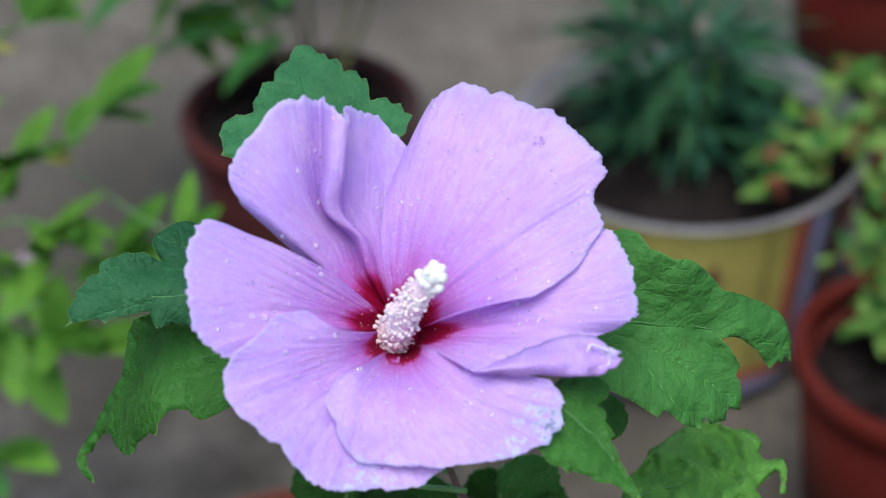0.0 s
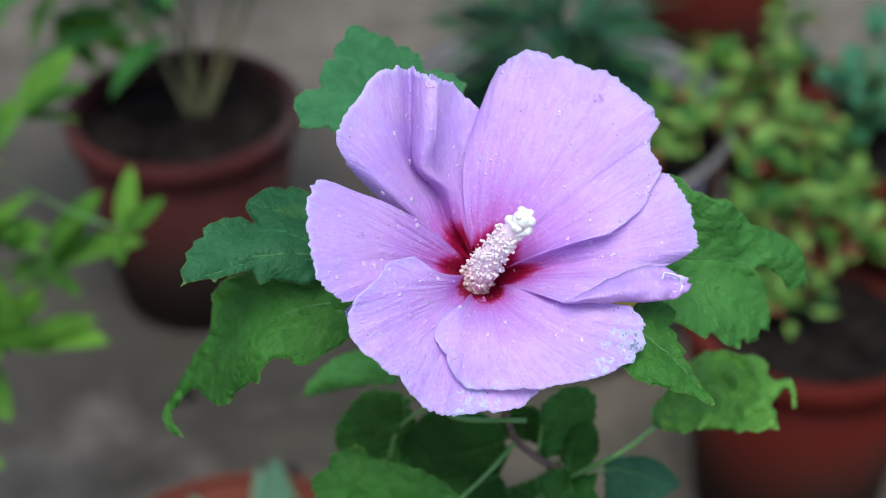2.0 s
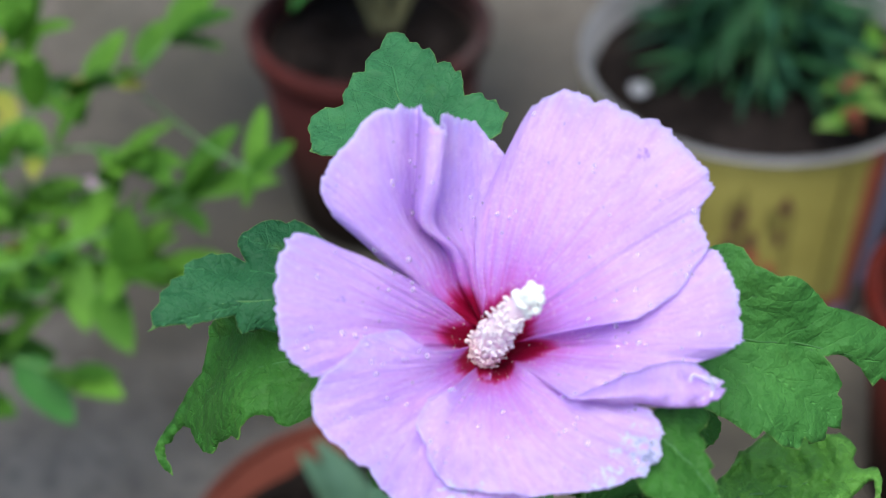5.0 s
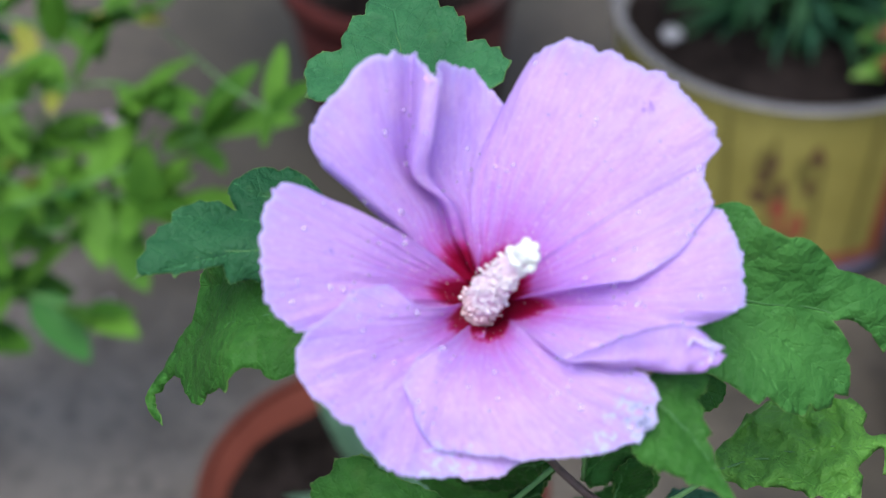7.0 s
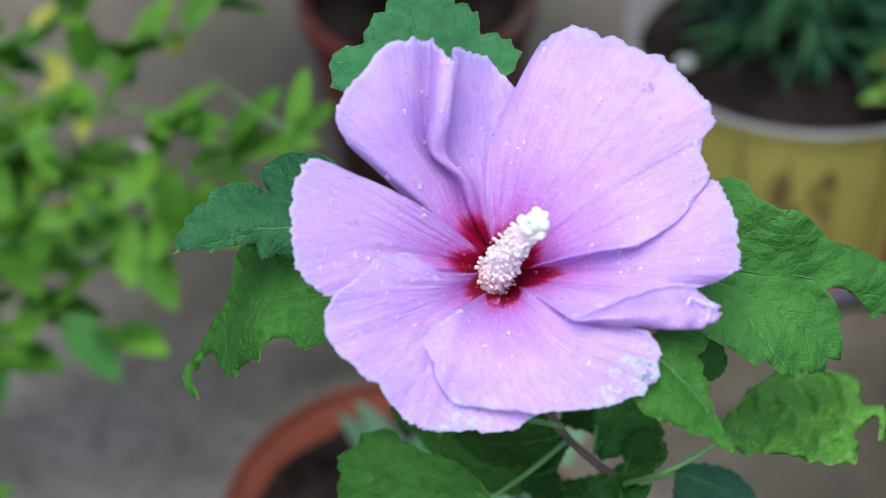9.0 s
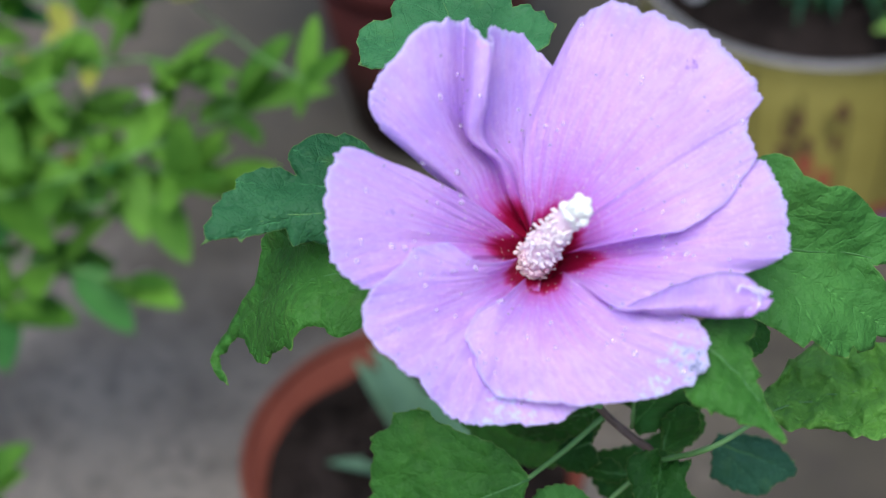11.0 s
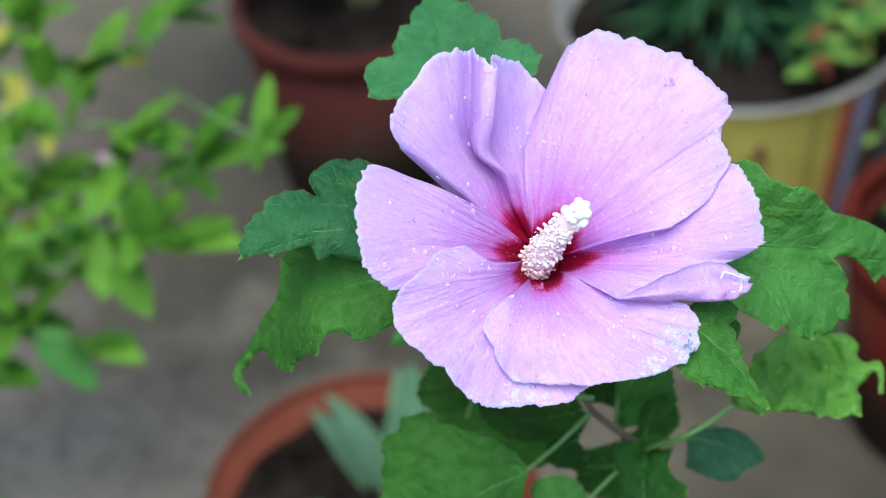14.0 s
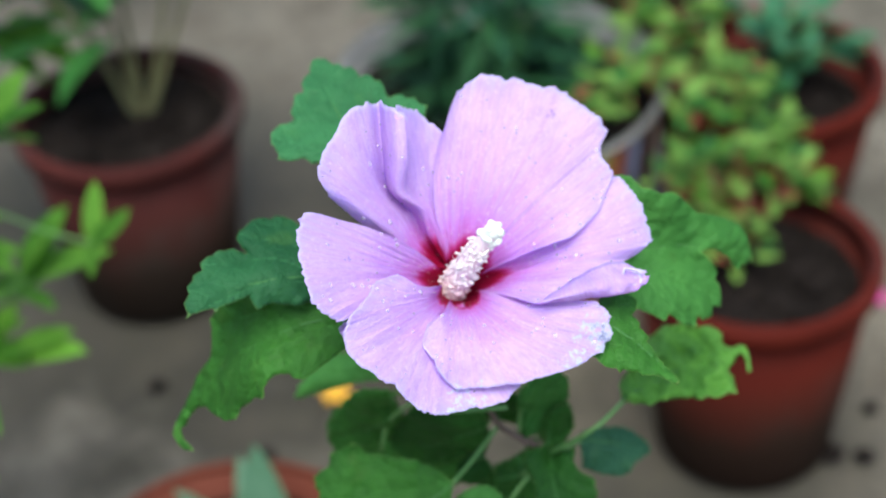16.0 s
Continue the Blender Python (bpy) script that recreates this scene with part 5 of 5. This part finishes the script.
shrub_leaf((6.0, -51.8, -81), [(3.4, -45.9, -76), (-7.0, -42.4, -76), (-17.9, -45.1, -83), (-26.1, -54.4, -98), (-27.1, -62.4, -100), (-15.9, -67.4, -98), (-4.2, -63.9, -92), (3.6, -58.5, -86)], seed=13.0, material=DARK_SHADED_LEAF)
shrub_leaf((-26.7, -49.8, -89), [(-26.6, -39.0, -78), (-36.3, -39.3, -82), (-44.6, -47.1, -95), (-49.2, -58.8, -106), (-41.3, -62.6, -104), (-31.1, -58.2, -98)], seed=14.0, material=DARK_SHADED_LEAF)
shrub_leaf((16.0, -56.3, -88), [(16.6, -39.6, -70), (24.0, -33.1, -64), (31.3, -35.2, -71), (32.0, -43.6, -81), (27.0, -52.9, -90), (18.8, -57.3, -88)], seed=15.0, material=LIT_LEAF)
shrub_leaf((25.3, -61.1, -86), [(24.6, -52.2, -85), (28.6, -46.4, -81), (33.2, -48.2, -85), (33.9, -55.5, -92), (29.2, -60.5, -88)], seed=16.0, material=DARK_SHADED_LEAF)
shrub_leaf((-28.1, -46.4, -117), [(-23.6, -44.3, -116), (-40.6, -46.8, -123), (-53.2, -56.8, -136), (-49.6, -69.4, -136), (-35.4, -79.9, -134), (-22.9, -77.5, -130), (-21.1, -60.5, -126)], seed=18.0, material=DARK_SHADED_LEAF)
shrub_leaf((16.0, -69.1, -121), [(22.2, -63.3, -121), (26.9, -73.7, -122), (23.6, -86.1, -124), (13.4, -90.2, -126), (3.4, -85.8, -126), (1.7, -75.3, -124)], seed=19.0, material=DARK_SHADED_LEAF)
shrub_leaf((7.0, -56.9, -98), [(-1.4, -52.4, -100), (-16.8, -54.9, -110), (-30.5, -61.2, -116), (-36.6, -70.8, -120), (-27.3, -79.6, -120), (-10.8, -79.5, -114), (1.8, -69.8, -104)], seed=21.0, material=DARK_SHADED_LEAF)
shrub_leaf((26.6, -65.9, -98), [(22.9, -58.5, -100), (24.4, -51.2, -100), (31.7, -51.1, -102), (34.4, -57.1, -106), (31.4, -61.7, -102)], seed=22.0, material=DARK_SHADED_LEAF)
shrub_leaf((-7.5, -66.5, -111), [(-27.8, -64.2, -116), (-21.0, -59.1, -114), (-8.6, -56.3, -111), (-1.3, -59.9, -110), (-5.3, -71.5, -112), (-17.2, -79.9, -116)], seed=24.0, material=DARK_SHADED_LEAF)
shrub_leaf((24.3, -57.0, -102), [(17.3, -49.3, -98), (22.0, -42.7, -92), (29.9, -43.1, -93), (33.3, -50.0, -99), (29.0, -56.2, -102)], seed=25.0, material=DARK_SHADED_LEAF)
shrub_leaf((10.1, -54.1, -108), [(1.3, -54.4, -110), (4.8, -45.8, -102), (13.1, -43.1, -99), (18.0, -48.8, -104), (15.1, -55.7, -108)], seed=26.0, material=DARK_SHADED_LEAF)
shrub_leaf((3.6, -64.8, -96), [(5.7, -57.4, -98), (-0.3, -63.3, -100), (-6.3, -71.3, -102), (-0.6, -75.0, -100), (7.2, -70.7, -96)], seed=17.0, material=DARK_SHADED_LEAF)

# ---- stems
stalk("stem", [(5.9, -24.5, -30), (6.5, -43.4, -65), (10.5, -53.1, -81), (18.5, -58.3, -82), (24.9, -62.7, -82), (31.8, -85.0, -96), (37.2, -134.6, -136)], (0.0009, 0.0014), BARK)
part("trunk", tube([SHRUB_BACK @ Vector(p) for p in smooth_curve([SHRUB.matrix_basis @ here(*(37.2, -134.6, -136)), (0.05, 0.05, 0.35), (0.06, 0.06, -0.01)], 12)], [0.0014 + 0.0003 * i for i in range(13)], 10), BARK, SHRUB)
stalk("petiole", [(-6.1, -67.0, -58), (1.2, -60.8, -71), (9.4, -51.8, -80)], (0.0006, 0.0008), GREEN_STALK)
stalk("petiole", [(24.9, -62.7, -82), (39.5, -51.5, -62), (50.5, -44.6, -75)], (0.0008, 0.0007), GREEN_STALK)
stalk("petiole", [(24.9, -62.7, -82), (30.5, -63.7, -96), (37.4, -63.1, -110)], (0.0007, 0.0005), GREEN_STALK)
stalk("petiole", [(9.1, -80.5, -76), (16.0, -72.1, -80), (24.9, -62.7, -82)], (0.0006, 0.0007), GREEN_STALK)
stalk("petiole", [(15.9, -72.0, -96), (20.4, -67.0, -88), (24.9, -62.7, -82)], (0.0005, 0.0006), GREEN_STALK)
stalk("petiole", [(16.0, -56.3, -88), (16.7, -46.8, -79), (17.9, -37.3, -69)], (0.0006, 0.0004), GREEN_STALK)
stalk("petiole", [(-31.1, -61.8, -96), (-26.7, -49.8, -89), (-9.6, -38.2, -67), (6.4, -39.8, -60)], (0.0006, 0.0007), GREEN_STALK)
stalk("petiole", [(-33, 2, -12.5), (-18.3, -9.6, -30), (4.2, -21.7, -32)], (0.0007, 0.0009), GREEN_STALK)
stalk("petiole", [(-28, -8, -8.5), (-18.3, -14.1, -30), (5.0, -29.0, -41)], (0.0007, 0.0009), GREEN_STALK)
stalk("petiole", [(-25, 38, -20.5), (-12.3, 14.4, -30), (4.3, -21.9, -34)], (0.0007, 0.0009), GREEN_STALK)
stalk("petiole", [(42, 6, -22.5), (27.1, -9.8, -36), (9.7, -29.4, -46)], (0.0007, 0.0009), GREEN_STALK)
stalk("petiole", [(37, -9, 8.5), (25.9, -15.1, -20), (9.7, -29.2, -43)], (0.0007, 0.0009), GREEN_STALK)
stalk("petiole", [(-31.9, -36.9, -122), (-23.8, -36.8, -100), (-9.6, -42.9, -60), (12.3, -41.2, -45)], (0.0006, 0.0008), GREEN_STALK)


# ---- water drops and pollen specks on the petals
def sprinkle(bm, ob, count, sizes, low, high, flat, rng):
    faces = ob.data.polygons
    front = FLOWER_POSE.to_3x3() @ Vector((0, 0, 1))
    for k in range(count):
        face = faces[rng.randrange(int(low * len(faces)), int(high * len(faces)))]
        normal = face.normal if face.normal.dot(front) > 0 else -face.normal
        size = rng.choice(sizes)
        turn = normal.to_track_quat("Z", "Y").to_matrix().to_4x4()
        place = SHRUB.matrix_basis @ (face.center + normal * (0.00018 + size * 0.1))
        shape = Matrix.Diagonal((size, size * rng.uniform(0.9, 1.5), size * flat, 1))
        bmesh.ops.create_icosphere(bm, subdivisions=2, radius=1.0, matrix=Matrix.Translation(place) @ turn @ shape)


def drops():
    rng = random.Random(11)
    water, dust = bmesh.new(), bmesh.new()
    for ob in [o for o in FLOWER.children if o.name.split(".")[0] == "petal"][:6]:
        sprinkle(water, ob, 30, (0.0002, 0.00025, 0.0003, 0.0004, 0.0006), 0.45, 0.97, 0.55, rng)
        sprinkle(dust, ob, 30, (0.00007, 0.00009, 0.00013), 0.06, 0.45, 0.9, rng)
    for bm in (water, dust):
        for face in bm.faces:
            face.smooth = True
    tagged(part("raindrop_spatter", water, WATER), "clear raindrops scattered over the lilac petals", "water drops", kind="stuff")
    tagged(part("pollen_dust", dust, POLLEN), "white pollen dust scattered round the flower's throat", "pollen", kind="stuff")


drops()

# a pale stone on the soil of the bucket
bm = bmesh.new()
bmesh.ops.create_icosphere(bm, subdivisions=3, radius=0.009)
for v in bm.verts:
    v.co *= 1 + 0.3 * noise.noise(v.co * 70)
    v.co.z *= 0.6
    v.normal_update()
for face in bm.faces:
    face.smooth = True
stone = part("stone", bm, plain("pale_stone", (0.22, 0.22, 0.22), (0.36, 0.36, 0.355), 120.0, 0.8, 0.2, 0.5))
stone.location = (-0.075, 0.917, 0.197)
tagged(stone, "small whitish stone lying on the bucket's soil", "stone")
